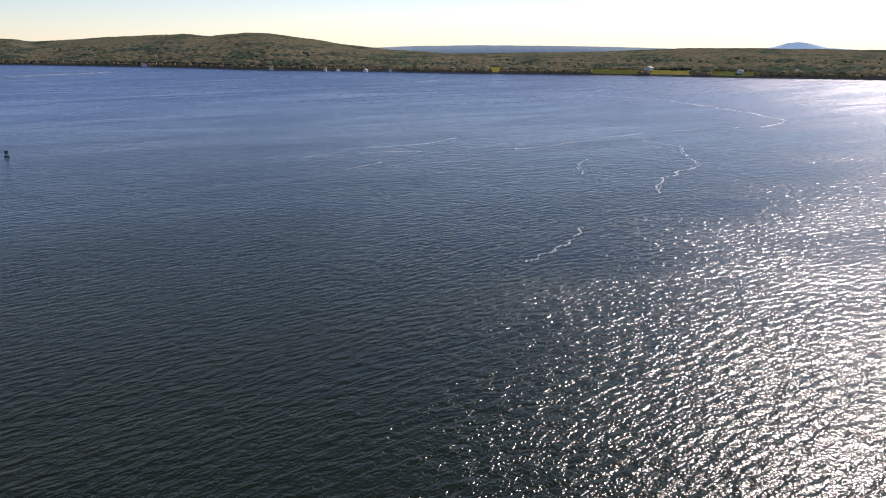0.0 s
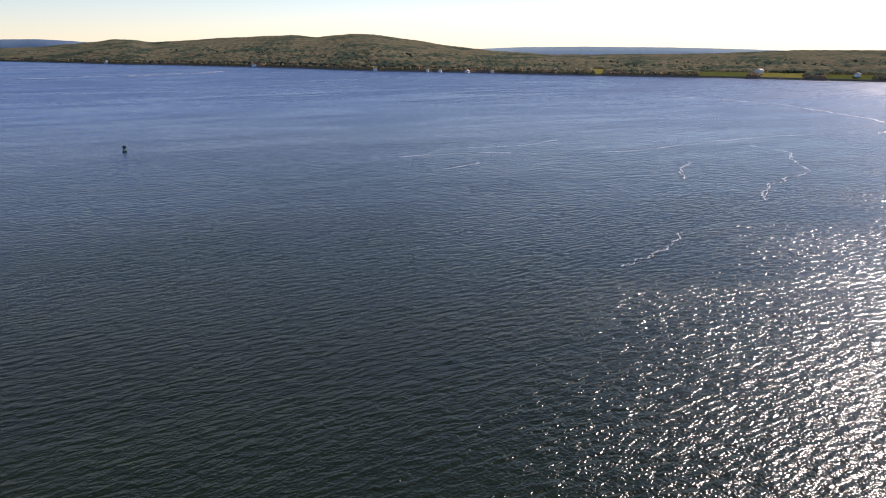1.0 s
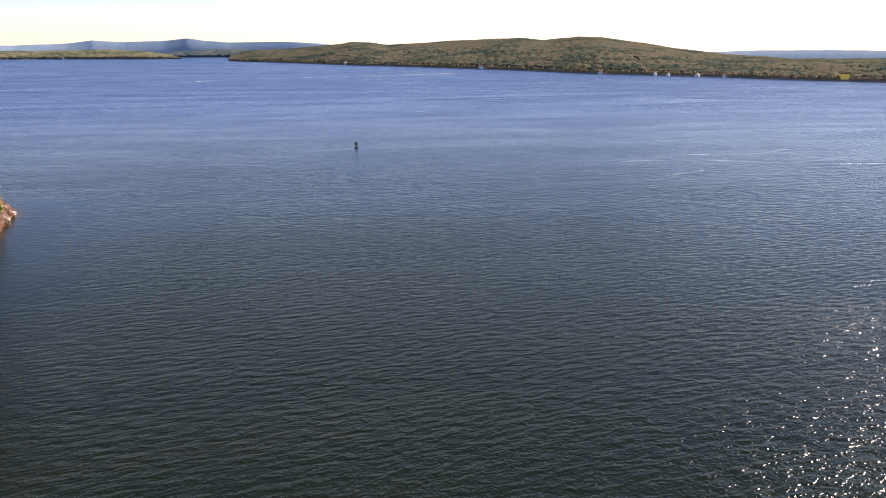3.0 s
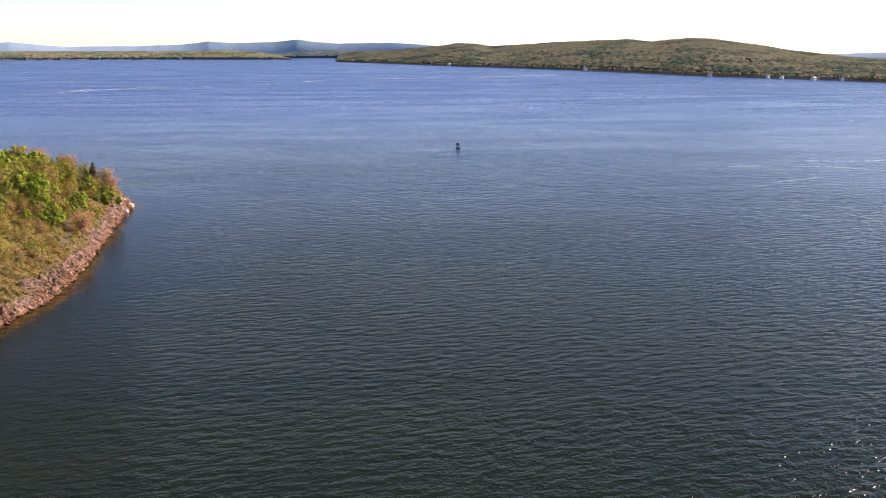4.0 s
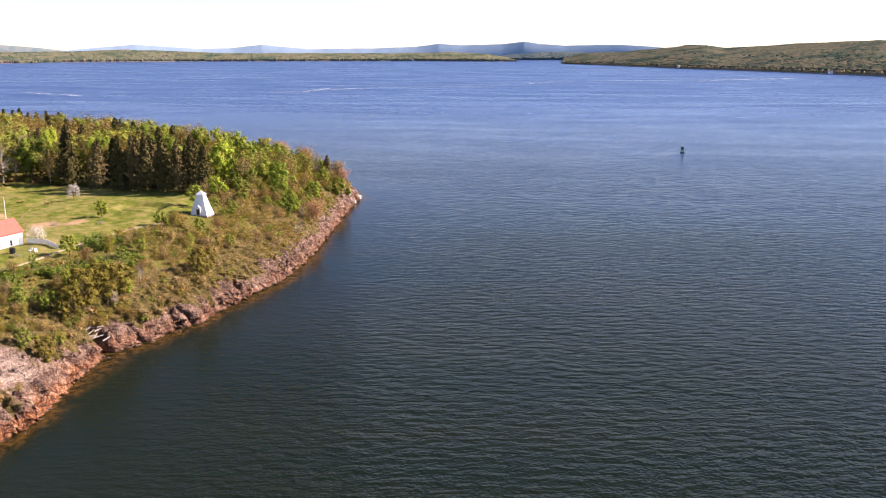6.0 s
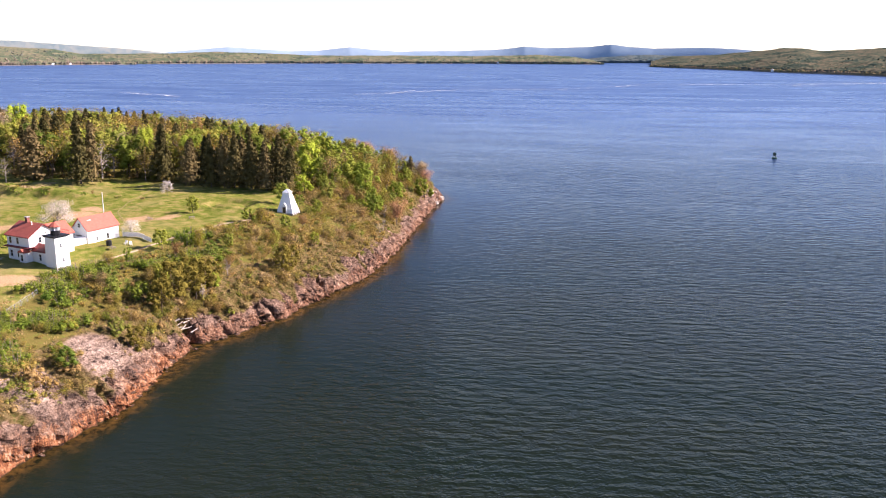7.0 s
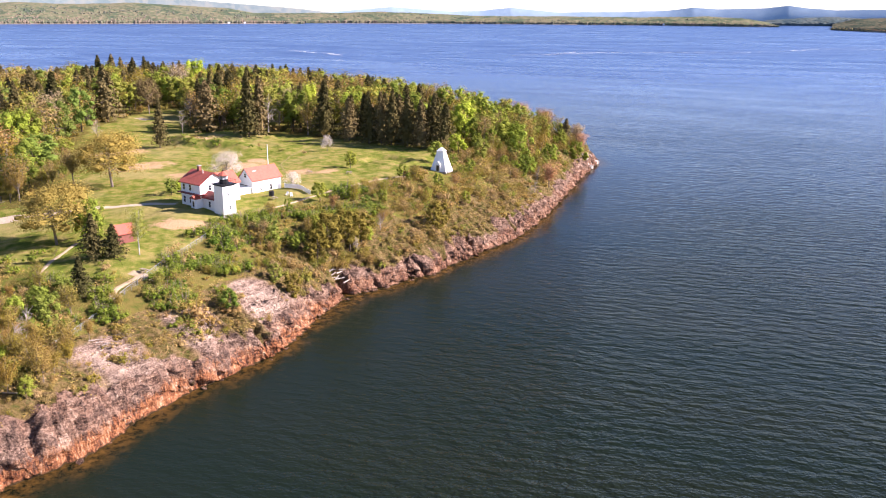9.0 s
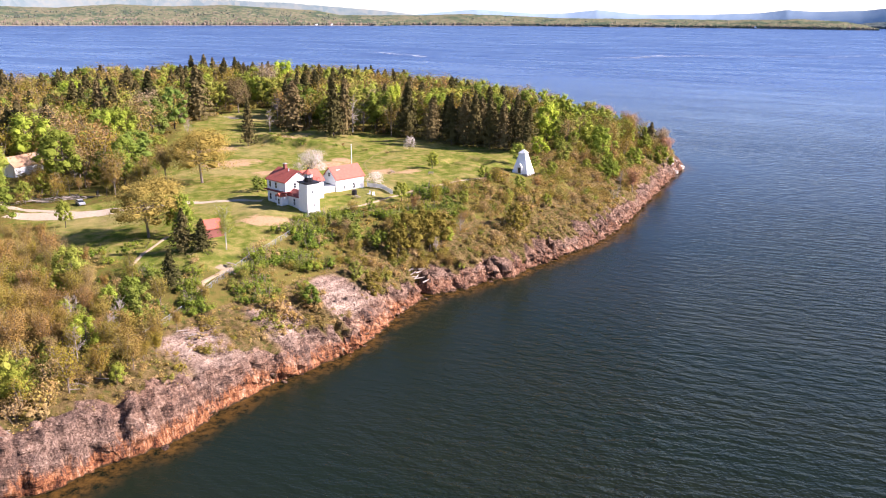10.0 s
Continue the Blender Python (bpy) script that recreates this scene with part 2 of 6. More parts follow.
def water_material():
    n = Nodes("bay_water", 0.12, 0, 0.5)
    n.p.inputs["IOR"].default_value = 1.135
    slick = n.noise(0.008, 5, 0.6, n.place((0.45, 1.8, 1), -30), 0.8)
    lanes = n.noise(0.010, 5, 0.62, n.place((0.38, 1.3, 1), -38), 1.6)
    wide = n.noise(0.02, 3, 0.5, n.place((0.35, 1.6, 1), -40))
    n.link(n.sums("ADD", n.ramp(slick, (0.3, (0.15,) * 3), (0.7, (0.21,) * 3)), n.sums("MULTIPLY", n.attr("far"), n.ramp(lanes, (0.36, (0.07,) * 3), (0.5, (0.12,) * 3), (0.64, (0.17,) * 3)))), n.p.inputs["Roughness"])
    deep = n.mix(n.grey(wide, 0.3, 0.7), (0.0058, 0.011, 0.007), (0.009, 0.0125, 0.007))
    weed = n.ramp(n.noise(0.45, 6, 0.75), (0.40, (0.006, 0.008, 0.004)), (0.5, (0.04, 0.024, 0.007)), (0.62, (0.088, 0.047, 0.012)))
    # blue base colour far out stands in for the sky mirrored in the water
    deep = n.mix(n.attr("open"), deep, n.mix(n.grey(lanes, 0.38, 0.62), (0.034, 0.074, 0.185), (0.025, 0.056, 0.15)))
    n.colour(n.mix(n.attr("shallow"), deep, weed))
    # ripples, wind waves, and gusty groups of waves that still show far off
    h1 = n.sums("MULTIPLY", n.noise(0.48, 1, 0.5, n.place((0.45, 1.0, 1), -43), 0.25), n.sums("MULTIPLY", n.attr("waves"), 0.82))
    h2 = n.sums("MULTIPLY", n.noise(1.6, 1, 0.5, n.place((0.7, 1.0, 1), -60), 0.2), n.sums("MULTIPLY", n.attr("ripples"), 0.30))
    h3 = n.sums("MULTIPLY", n.noise(0.24, 2, 0.6, n.place((0.5, 1.0, 1), -38), 0.3), n.sums("MULTIPLY", n.attr("groups"), 0.75))
    h4 = n.sums("MULTIPLY", n.noise(0.04, 3, 0.65, n.place((0.4, 1.0, 1), -34), 0.3), n.sums("MULTIPLY", n.attr("far"), 2.6))
    h = n.sums("ADD", n.sums("ADD", h1, h2), n.sums("ADD", h3, h4))
    gain = n.ramp(slick, (0.3, (0.6,) * 3), (0.6, (1.0,) * 3))
    n.bump(n.sums("MULTIPLY", n.sums("MULTIPLY", h, gain), n.attr("chop")), 1.0)
    return n.mat


def far_material(name, dark, mid, light, tree=0.13, relief=5.0):
    """Woodland seen from far: stands of conifers and budding hardwoods."""
    n = Nodes(name, 0.95, 0, 0.0)
    c = n.cells(tree)
    stand = n.sums("ADD", n.sums("MULTIPLY", n.noise(0.007, 6, 0.6), 0.8), n.sums("MULTIPLY", c.outputs["Color"], 0.2))
    n.colour(n.ramp(stand, (0.40, dark), (0.48, mid), (0.55, light), (0.62, mid)))
    if relief:
        n.bump(c.outputs["Distance"], relief)
    return n.mat


M_ROCK, M_GROUND, M_WATER = rock_material(), ground_material(), water_material()
# distance haze is mixed into the tones of these far woods
M_FARWOOD = far_material("far_woodland", (0.030, 0.046, 0.036), (0.062, 0.073, 0.05), (0.125, 0.105, 0.07), 0.09, 1.5)
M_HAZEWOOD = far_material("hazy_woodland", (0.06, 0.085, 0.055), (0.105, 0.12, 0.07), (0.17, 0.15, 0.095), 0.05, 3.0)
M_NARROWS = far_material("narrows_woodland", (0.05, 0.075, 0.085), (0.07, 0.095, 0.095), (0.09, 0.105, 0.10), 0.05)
# air haze painted as pale blue-grey base colours of the far backdrops
M_MOUNTAIN = far_material("haze_blue_mountain", (0.26, 0.36, 0.46), (0.28, 0.38, 0.48), (0.30, 0.40, 0.49), 0.03, 0)
M_RIDGE = far_material("haze_grey_ridge", (0.15, 0.20, 0.21), (0.19, 0.23, 0.23), (0.23, 0.25, 0.23), 0.03, 0)
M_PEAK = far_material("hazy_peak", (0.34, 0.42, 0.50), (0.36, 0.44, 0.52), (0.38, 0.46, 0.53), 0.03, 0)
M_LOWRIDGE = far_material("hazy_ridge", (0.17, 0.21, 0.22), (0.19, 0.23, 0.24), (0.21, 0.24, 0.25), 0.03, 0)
for hazy, glow in ((M_PEAK, (0.13, 0.19, 0.25)), (M_LOWRIDGE, (0.075, 0.105, 0.135))):      # emission stands in for daylight scattered by the air in front of the far backdrop
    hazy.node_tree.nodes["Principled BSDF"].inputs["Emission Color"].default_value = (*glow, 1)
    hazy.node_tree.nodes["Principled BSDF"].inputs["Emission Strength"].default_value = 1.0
M_PATH = plain("gravel", (0.46, 0.38, 0.28), 0.95, wear=0.12, scale=1.5, spec=0.05)
M_TRAIL = plain("worn_earth", (0.45, 0.35, 0.23), 0.95, wear=0.2, scale=1.2, spec=0.0)
M_FIELD = plain("worn_turf", (0.24, 0.205, 0.08), 0.95, wear=0.15, scale=0.5, spec=0.0)


# ---- mesh helpers ----
def part(name, bm, material, parent=None, label=""):
    """Links a bmesh as one mesh object under a thing or a part."""
    me = bpy.data.meshes.new(name)
    bm.to_mesh(me)
    bm.free()
    me.materials.append(material)
    ob = new(name, me)
    if parent is not None:
        ob.parent = parent
    return tagged(ob, label)


def sheet(name, verts, faces, material, parent=None, smooth=False, **attrs):
    """A mesh from numpy arrays, with float attributes on its points."""
    me = bpy.data.meshes.new(name)
    verts, faces = np.asarray(verts, float), np.asarray(faces, int)
    me.vertices.add(len(verts))
    me.vertices.foreach_set("co", verts.ravel())
    k = faces.shape[1]
    me.loops.add(faces.size)
    me.loops.foreach_set("vertex_index", faces.ravel())
    me.polygons.add(len(faces))
    me.polygons.foreach_set("loop_start", np.arange(0, faces.size, k))
    me.polygons.foreach_set("loop_total", np.full(len(faces), k))
    for key, value in attrs.items():
        me.attributes.new(key, "FLOAT", "POINT").data.foreach_set("value", np.asarray(value, float).ravel())
    me.update(calc_edges=True)
    me.polygons.foreach_set("use_smooth", np.full(len(faces), smooth))
    me.materials.append(material)
    ob = new(name, me)
    if parent is not None:
        ob.parent = parent
    return ob


def grid_faces(nu, nv):
    i = np.arange(nu * nv).reshape(nu, nv)
    return np.stack([i[:-1, :-1], i[1:, :-1], i[1:, 1:], i[:-1, 1:]], -1).reshape(-1, 4)


def box(x0, x1, y0, y1, z0, z1, bevel=0.0):
    bm = bmesh.new()
    bmesh.ops.create_cube(bm, size=1)
    for v in bm.verts:
        v.co = ((x0 + x1) / 2 + v.co.x * (x1 - x0), (y0 + y1) / 2 + v.co.y * (y1 - y0), (z0 + z1) / 2 + v.co.z * (z1 - z0))
    if bevel:
        bmesh.ops.bevel(bm, geom=bm.edges[:], offset=bevel, segments=1, affect="EDGES")
    return bm


def join(*bms):
    out = bms[0]
    for b in bms[1:]:
        me = bpy.data.meshes.new("tmp")
        b.to_mesh(me)
        b.free()
        out.from_mesh(me)
        bpy.data.meshes.remove(me)
    return out


def tube(a, b, r0, r1=None, sides=7):
    r1 = r0 if r1 is None else r1
    bm = bmesh.new()
    a, b = Vector(a), Vector(b)
    bmesh.ops.create_cone(bm, cap_ends=True, segments=sides, radius1=r0, radius2=r1, depth=(b - a).length)
    m = Matrix.Translation((a + b) / 2) @ (b - a).to_track_quat("Z", "Y").to_matrix().to_4x4()
    bmesh.ops.transform(bm, matrix=m, verts=bm.verts)
    return bm


def prism(points, y0, y1):
    """Extrudes an outline in x, z along y."""
    bm = bmesh.new()
    a = [bm.verts.new((x, y0, z)) for x, z in points]
    b = [bm.verts.new((x, y1, z)) for x, z in points]
    n = len(points)
    bm.faces.new(a)
    bm.faces.new(b[::-1])
    for i in range(n):
        bm.faces.new((a[i], b[i], b[(i + 1) % n], a[(i + 1) % n]))
    bmesh.ops.recalc_face_normals(bm, faces=bm.faces)
    return bm


def turned(bm, m):
    bmesh.ops.transform(bm, matrix=m, verts=bm.verts)
    return bm


def thing(name, m, label, category, group="", kind=""):
    ob = new(name)
    ob.matrix_world = m
    return tagged(ob, label, category, group, kind)


# ---- the lie of the land ----
SHORE = np.array([(-60, -260), (-95, -120), (-112, -60), (-126, -14), (-128, -4), (-132.6, 4.9), (-134.8, 14), (-144.4, 25.6), (-152.2, 38.4), (-158.1, 52.2),
                  (-162.3, 58.9), (-176.3, 72.9), (-186.9, 85.2), (-189, 99.3), (-192.4, 113.3), (-200.9, 131.7), (-211, 155), (-223.6, 174.4), (-245, 199.8),
                  (-267.1, 225.9), (-291.7, 255.7), (-307, 274), (-318, 281), (-335, 280), (-365, 270), (-400, 262), (-450, 250), (-520, 235), (-600, 190),
                  (-660, 100), (-690, 0), (-700, -260)], float)
LAWN = np.array([(-257, 163), (-285, 167), (-302, 158), (-324, 146), (-346, 130), (-354, 112), (-389, 102), (-430, 112), (-466, 124), (-462, 104), (-405, 66), (-362, 52),
                 (-290, 38), (-261, 24), (-266, -3), (-248, -3), (-215, 5), (-196, 14), (-178, 22), (-186, 40), (-212, 60), (-216, 74), (-222, 92), (-233, 112), (-243, 136)], float)


def inside(poly, x, y):
    x, y = np.asarray(x, float), np.asarray(y, float)
    hit = np.zeros(x.shape, bool)
    for (x0, y0), (x1, y1) in zip(poly, np.roll(poly, -1, 0)):
        if y0 != y1:
            hit ^= ((y0 > y) != (y1 > y)) & (x < (x1 - x0) * (y - y0) / (y1 - y0) + x0)
    return hit


def edge_distance(poly, x, y):
    """Metres to the outline; positive inside."""
    x, y = np.asarray(x, float), np.asarray(y, float)
    best = np.full(x.shape, 1e9)
    for a, b in zip(poly, np.roll(poly, -1, 0)):
        ab = b - a
        s = np.clip(((x - a[0]) * ab[0] + (y - a[1]) * ab[1]) / (ab @ ab), 0, 1)
        best = np.minimum(best, np.hypot(x - a[0] - ab[0] * s, y - a[1] - ab[1] * s))
    return np.where(inside(poly, x, y), best, -best)


def smooth(v, a, b):
    t = np.clip((np.asarray(v, float) - a) / (b - a), 0, 1)
    return t * t * (3 - 2 * t)


_rng = np.random.default_rng(7)
_WAVES = [(_rng.uniform(0, 6.28), _rng.uniform(0, 6.28), _rng.uniform(0.7, 1.4)) for _ in range(10)]


def rough(x, y, size):
    """Cheap smooth noise from -1 to 1 with features of about that size."""
    k = 6.28 / size
    out = 0
    for a, p, f in _WAVES:
        out = out + np.sin(k * f * (x * math.cos(a) + y * math.sin(a)) + p)
    return np.clip(out / 4.5, -1, 1)


def profile(d, y):
    z = np.interp(d, [-30, -3, 0, 2, 5, 12, 22, 33, 45, 60, 400], [-7, -2, -0.3, 3.0, 5.5, 10, 14, 17, 18.2, 18.3, 19])
    steep = np.interp(d, [-30, -3, 0, 1.5, 4, 12, 22, 33, 45, 60, 400], [-7, -2, -0.3, 4.5, 8, 10, 12.5, 14, 14.2, 14.3, 15])
    k = smooth(y, 60, -10)
    return z * (1 - k) + steep * k


def land(x, y):
    x, y = np.asarray(x, float), np.asarray(y, float)
    d = edge_distance(SHORE, x, y)
    z = profile(d, y)
    # old earthworks at the wood's edge
    z = z + 2.2 * np.exp(-(((x + 352) / 10) ** 2 + ((y - 112) / 20) ** 2)) + 1.6 * np.exp(-(((x + 335) / 8) ** 2 + ((y - 92) / 14) ** 2))
    # grassed bank of the old battery, and a ring ditch
    u, v = (x + 326) * 0.72 + (y - 94) * 0.69, -(x + 326) * 0.69 + (y - 94) * 0.72
    z = z + 3.0 * np.exp(-((np.maximum(np.abs(u) - 14, 0) / 6) ** 2)) * smooth(v, -4.5, 0.5) * smooth(v, 9, 1.5) * (0.8 + 0.3 * rough(x, y, 15))
    ring = np.hypot((x + 266), (y - 139) * 1.2)
    z = z - 1.1 * np.exp(-(((ring - 7.5) / 1.8) ** 2)) + 0.7 * np.exp(-(((ring - 11.0) / 1.8) ** 2))
    return z + (0.25 * rough(x, y, 23) + 0.16 * rough(x + 40, y, 9)) * smooth(d, 8, 30)


def gz(x, y):
    return float(land(np.array([x]), np.array([y]))[0])


# ---- water: one sheet to the horizon ----
def build_water():
    r = [0.001, 40.0]
    while r[-1] < 4950:
        r.append(r[-1] + max(2.6, 0.03 * (r[-1] - 260)))
    r = np.array(r)
    r *= 4950 / r[-1]
    a = np.radians(np.concatenate([np.linspace(-180, -36, 30), np.arange(-35, 108, 0.5), np.linspace(110, 180, 16)]))
    R, A = np.meshgrid(r, a, indexing="ij")
    x, y = -R * np.sin(A), R * np.cos(A)
    d = -edge_distance(SHORE, x, y)
    width = 4.8 + 2.6 * rough(x, y, 34) + 1.5 * rough(x, y, 9)
    shallow = 1 - smooth(d, width * 0.35, width + 2)
    # the painted sky-blue share rises with range and towards the left
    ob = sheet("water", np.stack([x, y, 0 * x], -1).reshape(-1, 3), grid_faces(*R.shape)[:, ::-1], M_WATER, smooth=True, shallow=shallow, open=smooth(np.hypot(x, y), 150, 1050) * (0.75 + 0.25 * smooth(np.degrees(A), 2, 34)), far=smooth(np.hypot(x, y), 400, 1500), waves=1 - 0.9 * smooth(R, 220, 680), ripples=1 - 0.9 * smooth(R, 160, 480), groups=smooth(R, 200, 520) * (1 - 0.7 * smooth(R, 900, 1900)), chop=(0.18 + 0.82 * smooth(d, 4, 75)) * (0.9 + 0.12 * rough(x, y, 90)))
    return tagged(ob, "dark blue-green wind-rippled bay water", "water", kind="structure")


# worn bare earth: x, y, half lengths, turn, strength
BARE = [(-212, 53, 9, 5, 1.2, 0.75), (-288, 100, 7, 4, 0.3, 0.6), (-262, 105, 7, 5, 0.5, 0.6), (-297, 62, 9, 12, 0.3, 0.6), (-281, 92, 8, 9, 0.0, 0.6), (-330, 60, 7, 18, 0.2, 0.6),
        (-258, 112, 4, 5, 0.0, 0.65), (-275, 70, 6, 9, 0.2, 0.5), (-232, 70, 3, 9, 0.4, 0.5), (-345, 95, 6, 12, 0.2, 0.5)]


def build_ground():
    xs = np.concatenate([np.arange(-720, -400, 4.0), np.arange(-400, -90, 1.6)])
    ys = np.concatenate([np.arange(-250, -40, 5.0), np.arange(-40, 300, 1.6)])
    x, y = np.meshgrid(xs, ys, indexing="ij")
    d = edge_distance(SHORE, x, y)
    z = land(x, y)
    near = smooth(d, 15, 9) * (x > -330)
    z = z - 4.0 * near
    lawn = smooth(edge_distance(LAWN, x, y) + 3 * rough(x, y, 14), -3, 3)
    keep = ((d > 5) | ((x < -335) & (d > -12))).ravel()
    bare = np.zeros_like(x)
    for bx, by, rx, ry, turn, k in BARE:
        u, v = (x - bx) * math.cos(turn) + (y - by) * math.sin(turn), -(x - bx) * math.sin(turn) + (y - by) * math.cos(turn)
        bare = np.maximum(bare, k * np.exp(-((u / rx) ** 2 + (v / ry) ** 2)))
    f = grid_faces(*x.shape)
    f = f[keep[f].all(1)]
    ob = sheet("ground", np.stack([x, y, z], -1).reshape(-1, 3), f, M_GROUND, smooth=True, lawn=lawn, bare=bare)
    return tagged(ob, "mown lawn and brushy ground of the headland", "ground", kind="structure")


def cell_random(*keys):
    """A value from 0 to 1 for each whole-numbered cell."""
    h = np.zeros(np.shape(keys[0]))
    for k, m in zip(keys, (127.1, 311.7, 74.7)):
        h = h + np.floor(k) * m
    return (np.sin(h) * 43758.5453) % 1.0


def build_cliff():
    """The rock shore, finer than the ground behind it."""
    pts = SHORE[1:26]
    seg = np.hypot(*np.diff(pts, axis=0).T)
    at = np.concatenate([[0], np.cumsum(seg)])
    s = np.arange(0, at[-1], 0.42)
    px, py = np.interp(s, at, pts[:, 0]), np.interp(s, at, pts[:, 1])
    kern = np.ones(27) / 27
    smx, smy = np.convolve(np.pad(px, 13, "edge"), kern, "valid"), np.convolve(np.pad(py, 13, "edge"), kern, "valid")
    tx, ty = np.gradient(smx), np.gradient(smy)
    tl = np.hypot(tx, ty)
    nx, ny = -ty / tl, tx / tl                      # inland
    d = np.concatenate([[-6, -3, -1.5], np.linspace(-0.6, 6, 34), np.linspace(6.4, 17, 22)])
    S, D = np.meshgrid(s, d, indexing="ij")
    Y0 = py[:, None] + 0 * D
    z = profile(D, Y0)
    # ledges: sloping beds with joints and gullies
    k = smooth(D, -1, 1.2) * smooth(D, 17, 9)
    bed = z * 0.9 + 0.22 * S + 1.5 * rough(S, D * 2, 26)
    saw = (bed / 1.5) % 1.0
    step = 1.5 * (smooth(saw, 0.35, 0.75) - saw)
    fine = 0.5 * rough(S * 1.0, D * 1.7, 3.1) + 0.28 * rough(S * 1.3 + 9, D * 2.1, 1.5)
    jag = 1.0 - np.abs(rough(S, D * 0.3, 8.5))
    gully = np.zeros_like(S)
    for at_s, w, dep in ((132, 1.2, 2.6), (150, 1.0, 1.6), (187, 0.9, 1.6), (212, 1.0, 1.8), (229, 1.7, 4.2), (251, 1.1, 2.0), (266, 0.9, 1.6), (281.6, 0.9, 4.6), (306, 1.0, 2.0), (331.8, 1.6, 3.0), (352, 1.2, 2.2), (378, 1.3, 2.2)):
        gully += dep * np.exp(-(((S - at_s - 0.25 * D) / w) ** 2)) * smooth(D, 11, 4)
    slabby = 0.6 + 0.4 * smooth(Y0, 18, 55)            # broad sloping slabs at the near end, broken ledges farther on
    z = z + k * (step * 1.2 * (0.5 + 0.5 * slabby) + 0.8 * fine * slabby + 1.3 * (jag - 0.6) * slabby - gully)
    wob = 0.9 * rough(S, z * 3, 4.5)
    block = cell_random((S + wob) / 3.2, (z + 0.12 * S + 0.5 * wob) / 1.5) - 0.5
    block = block + 0.5 * (cell_random((S - wob) / 1.4, (z + 0.05 * S + 0.3 * wob) / 0.7 + 40) - 0.5)
    z = z + k * 0.28 * block
    out = k * (0.75 * block * slabby + 0.6 * slabby * rough(S, z * 4, 5.5) + 1.0 * rough(S, z, 17) + 0.8 * step * (0.4 + 0.6 * slabby))
    # upright joints that split the face
    rng = np.random.default_rng(12)
    for _ in range(150):
        s0, w, deep, tilt = rng.uniform(90, at[-1]), rng.uniform(0.28, 0.6), rng.uniform(0.5, 1.9), rng.uniform(-0.35, 0.35)
        i0, i1 = np.searchsorted(s, (s0 - 4, s0 + 4))
        out[i0:i1] += k[i0:i1] * slabby[i0:i1] * deep * np.exp(-(((S[i0:i1] - s0 - tilt * z[i0:i1]) / w) ** 2)) * smooth(D[i0:i1], 8, 3)
    foot = smooth(D, -0.6, 0.2) * smooth(D, 7, 4) * smooth(gully, 1.0, 0.4)
    z = z * (1 - foot) + foot * np.maximum(z, 0.55 * profile(D, Y0))
    out = out - 1.3 * k
    x = px[:, None] + nx[:, None] * (D + out)
    y = py[:, None] + ny[:, None] * (D + out)
    veg = smooth(D + 2.2 * rough(S, D, 21) + 1.6 * rough(S, D, 6), 3.6 + 3.0 * smooth(Y0, 40, 0), 6.0 + 3.5 * smooth(Y0, 40, 0))
    bare = np.exp(-((S - 199) / 9) ** 2) + 0.9 * np.exp(-((S - 177) / 6) ** 2) + 0.8 * np.exp(-((S - 158) / 7) ** 2)
    veg = np.clip(veg - 1.2 * bare * smooth(D, 17, 13), 0, 1)
    ob = sheet("rock_shore", np.stack([x, y, z], -1).reshape(-1, 3), grid_faces(*S.shape)[:, ::-1], M_ROCK, smooth=True, veg=veg, pale=np.clip(bare, 0, 1) * smooth(D + rough(S, D, 7), 3.5, 6.5), rust=1 - 0.62 * smooth(Y0 + 8 * rough(S, D, 30), 62, 100))
    return tagged(ob, "jointed red-brown ledge rock above the tide line", "rock shore", kind="structure")


build_water()
build_ground()
build_cliff()


# ---- distance ----
def skyline(table, az):
    a = np.array(sorted(table))
    return [np.interp(az, a[:, 0], a[:, i]) for i in range(1, a.shape[1])]


EYE_Z = 71.0


def far_land(name, table, material, step, reach, label, tree=9.0, sharp=1.0):
    """Wooded land: rows of azimuth (left +), metres to its shore, elevation of its skyline as seen from the bay, in degrees."""
    az = np.arange(min(r[0] for r in table), max(r[0] for r in table), step)
    r0, el = skyline(table, az)
    u = np.concatenate([[-0.01, 0.0], np.linspace(0.004, 0.25, 26) , np.linspace(0.27, 1.0, 30), [1.25]])
    U, A = np.meshgrid(u, az, indexing="ij")
    r0, el = r0[None, :], el[None, :]
    end = np.minimum(r0 + reach, 4890)
    R = r0 + U * (end - r0)
    crest = EYE_Z + end * np.tan(np.radians(el))
    Z = tree * smooth(U, 0.0, 0.012) + (crest - tree) * np.clip(U, 0, 1) ** sharp
    x, y = -R * np.sin(np.radians(A)), R * np.cos(np.radians(A))
    ends = smooth(A, az[0], az[0] + 0.5) * smooth(A, az[-1], az[-1] - 0.5)
    bumps = 2.2 * rough(x, y, 17) + 2.4 * rough(x + 50, y, 31) + 4 * rough(x, y, 160) * np.clip(U * 3, 0, 1)
    Z = np.where(U <= 0, -3, Z + bumps * smooth(U, 0, 0.01) * np.clip(1.2 - U, 0.25, 1))
    if name == "east_shore":
        for lo, hi, deep, _ in FIELDS:
            off = R - r0
            into = smooth(A, lo - 0.15, lo + 0.1) * smooth(A, hi + 0.15, hi - 0.1) * smooth(off, deep + 22, deep)
            Z = Z * (1 - into) + into * np.clip(1.0 + 7 * off / deep, -3, 10)
    Z[-1] = -5
    ob = sheet(name, np.stack([x, y, Z], -1).reshape(-1, 3), grid_faces(*U.shape), material, smooth=True)
    return tagged(ob, label, "land", kind="structure")


